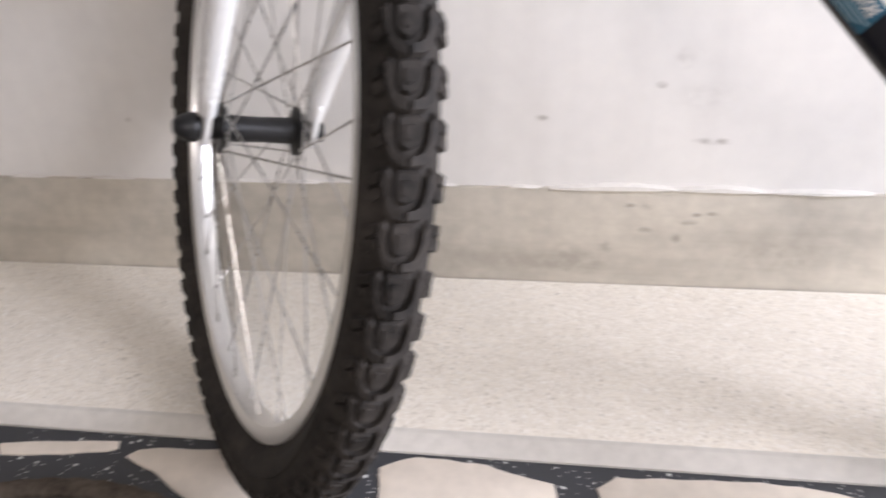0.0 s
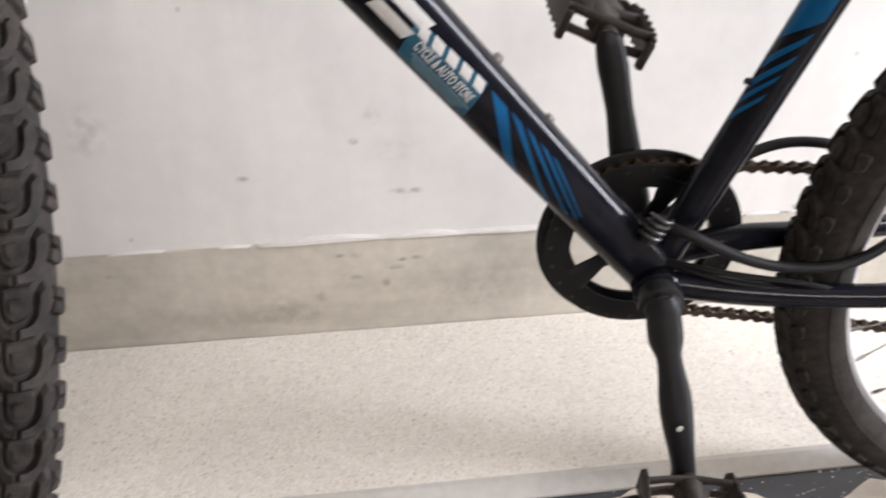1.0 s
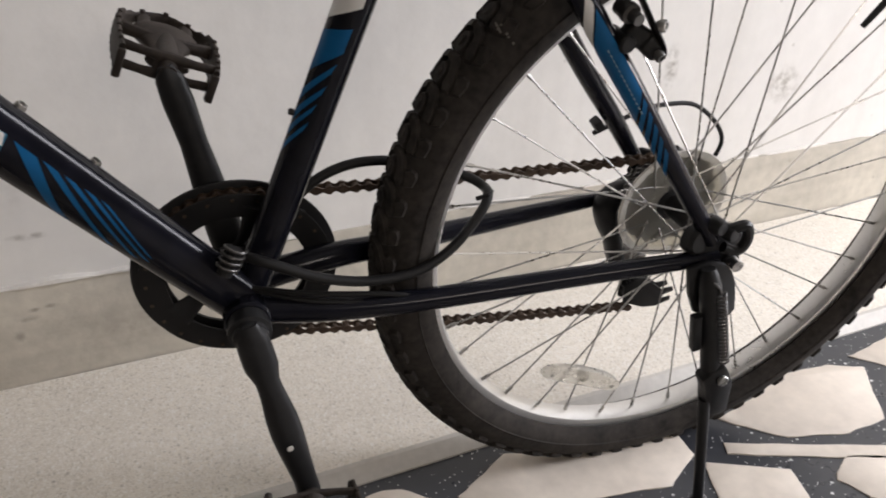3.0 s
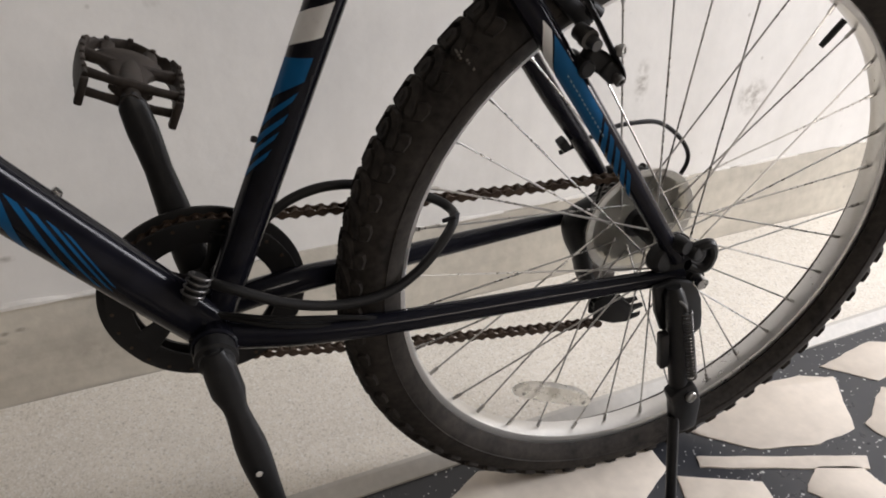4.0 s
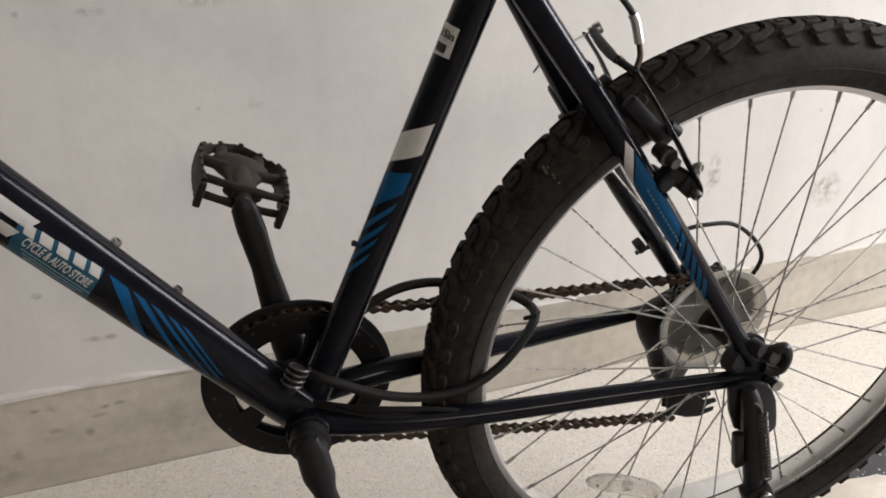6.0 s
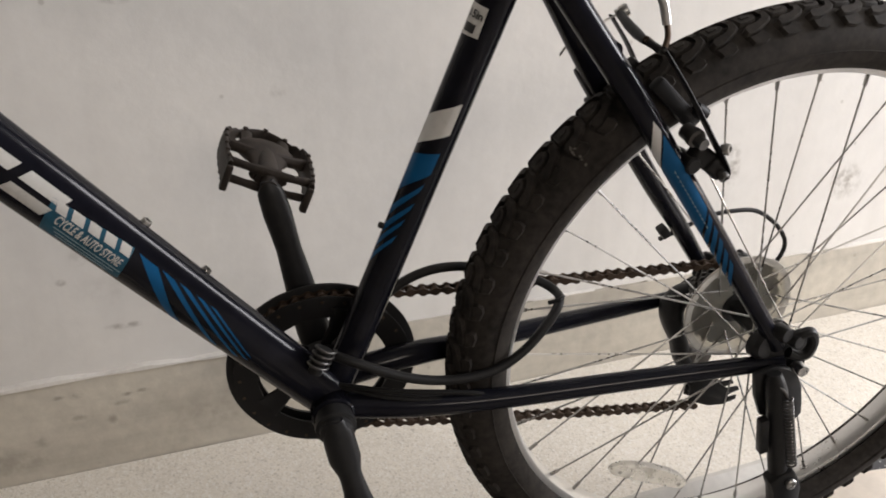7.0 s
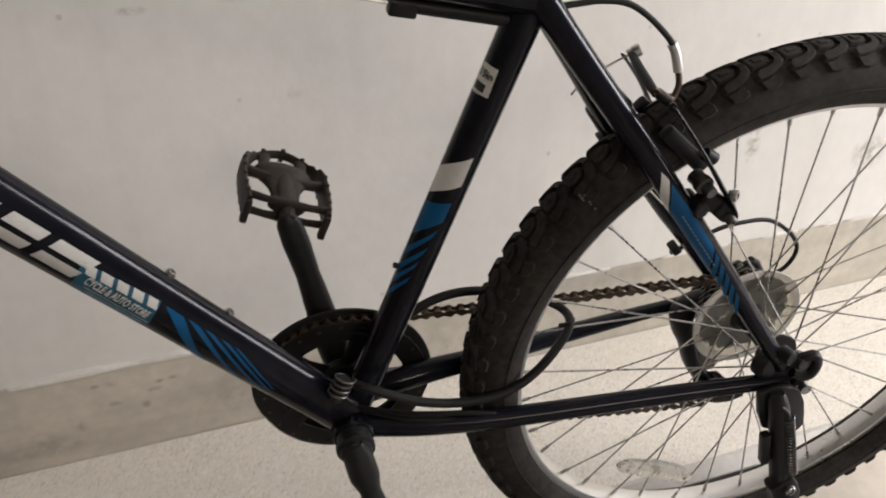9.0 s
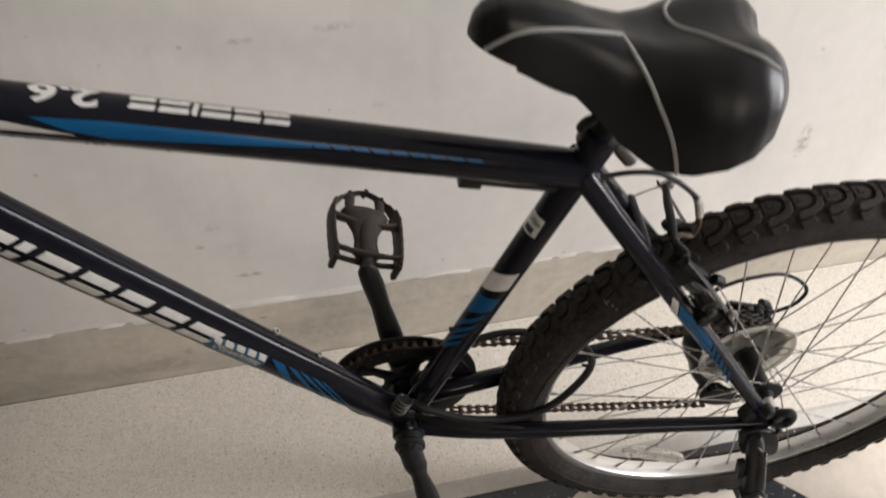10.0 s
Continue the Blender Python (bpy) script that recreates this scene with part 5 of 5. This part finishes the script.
part("fork_crown", bm, M_FORK, bicycle, "white fork crown")

# ---- broken marble in the paving ----
def stone_corners(long, wide, seed):
    rng = random.Random(seed)
    n = rng.choice((5, 6, 6, 7))
    corner = []
    for k in range(n):
        a = 2 * math.pi * (k + rng.uniform(-0.28, 0.28)) / n
        p = 0.55
        c, s = math.cos(a), math.sin(a)
        r = (abs(c) ** (2 / p) + abs(s) ** (2 / p)) ** (-p / 2)
        corner.append(Vector((c * r * long / 2, s * r * wide / 2, 0)))
    return corner


def broken_stone(bm, x, y, corner, turn, seed, chip=0.006):
    """A flat piece of marble with broken edges between its corners, which are given round (x, y)."""
    outline = []
    n = len(corner)
    for k in range(n):
        p, q = corner[k], corner[(k + 1) % n]
        steps = max(4, int((q - p).length / 0.012))
        for i in range(steps):
            d = p.lerp(q, i / steps)
            g = Vector((noise.noise(Vector((d.x * 38, d.y * 38, seed))), noise.noise(Vector((d.x * 38, d.y * 38, seed + 7.3))), 0))
            outline.append(d + g * chip)
    rot = Matrix.Translation((x, y, PAVE_Z)) @ Matrix.Rotation(radians(turn), 4, "Z")
    lo = [bm.verts.new(rot @ p + Vector((0, 0, -0.004))) for p in outline]
    up = [bm.verts.new(rot @ p + Vector((0, 0, -0.0006))) for p in outline]
    inn = [bm.verts.new(rot @ (p * (1 - 0.0016 / max(p.length, 0.01)))) for p in outline]
    k = len(outline)
    for i in range(k):
        j = (i + 1) % k
        bm.faces.new((lo[i], lo[j], up[j], up[i]))
        bm.faces.new((up[i], up[j], inn[j], inn[i]))
    bm.faces.new(inn)


STONES = [(0.472, 0.420, 0.10, 0.070, 20), (0.585, 0.400, 0.09, 0.085, 60), (1.152, 0.220, 0.11, 0.080, -25), (1.345, 0.275, 0.15, 0.105, 30), (-0.64, 0.405, 0.16, 0.105, 0)]
for i, (x, y, a, b, r) in enumerate(STONES):
    bm = bmesh.new()
    seed = (15, 16, 21, 23, 24)[i]
    broken_stone(bm, x + 0.006, y + 0.011, stone_corners(a, b, seed), r, seed, min(0.006, b * 0.12))
    part("stone", bm, M_STONE, paving)
# the large pieces round the wheels, corner by corner
LARGE = [
    (-0.475, 0.445, ((-0.071, 0.000), (0.000, 0.011), (0.068, 0.017), (0.072, 0.006), (0.061, 0.001), (0.024, -0.006), (-0.020, -0.013), (-0.059, -0.017))),
    (-0.280, 0.415, ((-0.109, 0.024), (-0.099, 0.034), (-0.084, 0.039), (-0.045, 0.042), (0.055, 0.048), (0.094, 0.043), (0.111, 0.003), (0.098, -0.053), (0.025, -0.058), (-0.031, -0.019), (-0.068, 0.004))),
    (-0.012, 0.410, ((-0.093, 0.040), (-0.075, 0.052), (-0.052, 0.059), (-0.024, 0.059), (0.021, 0.054), (0.093, 0.035), (0.103, -0.010), (0.034, -0.060), (-0.073, -0.060))),
    (0.274, 0.405, ((-0.149, 0.038), (-0.130, 0.055), (-0.083, 0.058), (0.013, 0.063), (0.074, 0.057), (0.130, 0.045), (0.149, 0.030), (0.149, -0.035), (0.049, -0.060), (-0.129, -0.055))),
    (0.514, 0.410, ((-0.072, 0.014), (-0.072, 0.052), (-0.022, 0.055), (0.015, 0.048), (0.072, 0.037), (0.062, -0.025), (-0.052, -0.040))),
    (0.825, 0.390, ((-0.155, 0.020), (-0.070, 0.062), (0.158, 0.012), (0.149, -0.035), (0.088, -0.067), (-0.015, -0.045), (-0.130, -0.028))),
    (1.190, 0.366, ((-0.138, 0.030), (-0.050, 0.050), (0.017, 0.072), (0.100, 0.062), (0.148, 0.038), (0.074, -0.060), (0.004, -0.062), (-0.078, -0.036))),
    (1.120, 0.302, ((-0.094, 0.054), (0.110, -0.042), (0.092, -0.060), (-0.105, 0.036))),
    (1.012, 0.285, ((-0.034, 0.055), (0.056, 0.000), (0.040, -0.050), (-0.064, -0.006))),
    (1.430, 0.402, ((-0.091, 0.030), (0.040, 0.046), (0.090, 0.020), (0.050, -0.030), (-0.040, -0.034)))]
for i, (x, y, pts) in enumerate(LARGE):
    bm = bmesh.new()
    broken_stone(bm, x, y, [Vector((p, q, 0)) for p, q in pts], 0, 50 + i, 0.002 if i in (0, 7) else 0.003)
    part("stone", bm, M_STONE, paving)
TAKEN = STONES + [(-0.475, 0.445, 0.15, 0.03, 0), (-0.28, 0.410, 0.23, 0.10, 0), (-0.005, 0.402, 0.26, 0.12, 0), (0.262, 0.400, 0.32, 0.12, 0), (0.50, 0.41, 0.16, 0.1, 0), (-0.405, 0.345, 0.22, 0.095, 0), (0.825, 0.390, 0.31, 0.12, 0), (1.190, 0.366, 0.29, 0.13, 0), (1.120, 0.302, 0.20, 0.09, 0), (1.012, 0.285, 0.12, 0.10, 0), (1.430, 0.402, 0.19, 0.08, 0)]
rest = bmesh.new()
rng = random.Random(5)
for iy in range(34):
    for ix in range(37):
        x, y = X0 + 0.1 + ix * 0.187 + (iy % 2) * 0.09 + rng.uniform(-0.02, 0.02), 0.425 - iy * 0.143 + rng.uniform(-0.015, 0.015)
        if y < Y0 + 0.08 or x > X1 - 0.1:
            continue
        if any(abs(x - p[0]) < p[2] / 2 + 0.085 and abs(y - p[1]) < max(p[3] / 2, 0.03) + 0.06 for p in TAKEN):
            continue
        broken_stone(rest, x, y, stone_corners(rng.uniform(0.14, 0.175), rng.uniform(0.095, 0.12), 200 + iy * 40 + ix), rng.uniform(-15, 15), 200 + iy * 40 + ix)
tagged(part("stone_rest", rest, M_STONE, paving), "cream broken marble pieces in black joints", kind="stuff")

# ---- round mat beside the front wheel ----
mat = tagged(new("round_mat"), "round dark-brown braided mat lying on the marble paving", "mat")
mat.matrix_world = Matrix.Translation((-0.405, 0.0925, PAVE_Z + 0.0002))
for k in range(10):
    r = 0.286 - 0.0288 * k
    coil = bmesh.new()
    rings = []
    for i in range(int(r * 620) + 24):
        a = 2 * math.pi * i / (int(r * 620) + 24)
        plait = 0.0012 * math.sin(a * round(r * 210) + 1.7 * k)
        ring = []
        for j in range(10):
            b = 2 * math.pi * j / 10
            ring.append(coil.verts.new(((r + (0.0140 + plait) * math.cos(b)) * math.cos(a), (r + (0.0140 + plait) * math.cos(b)) * math.sin(a), 0.0085 + (0.0085 + plait * 0.6 * max(0, math.sin(b))) * math.sin(b))))
        rings.append(ring)
    for i in range(len(rings)):
        p, q = rings[i], rings[(i + 1) % len(rings)]
        for j in range(10):
            coil.faces.new((p[j], q[j], q[(j + 1) % 10], p[(j + 1) % 10]))
    part("braid", coil, M_BRAID, mat)
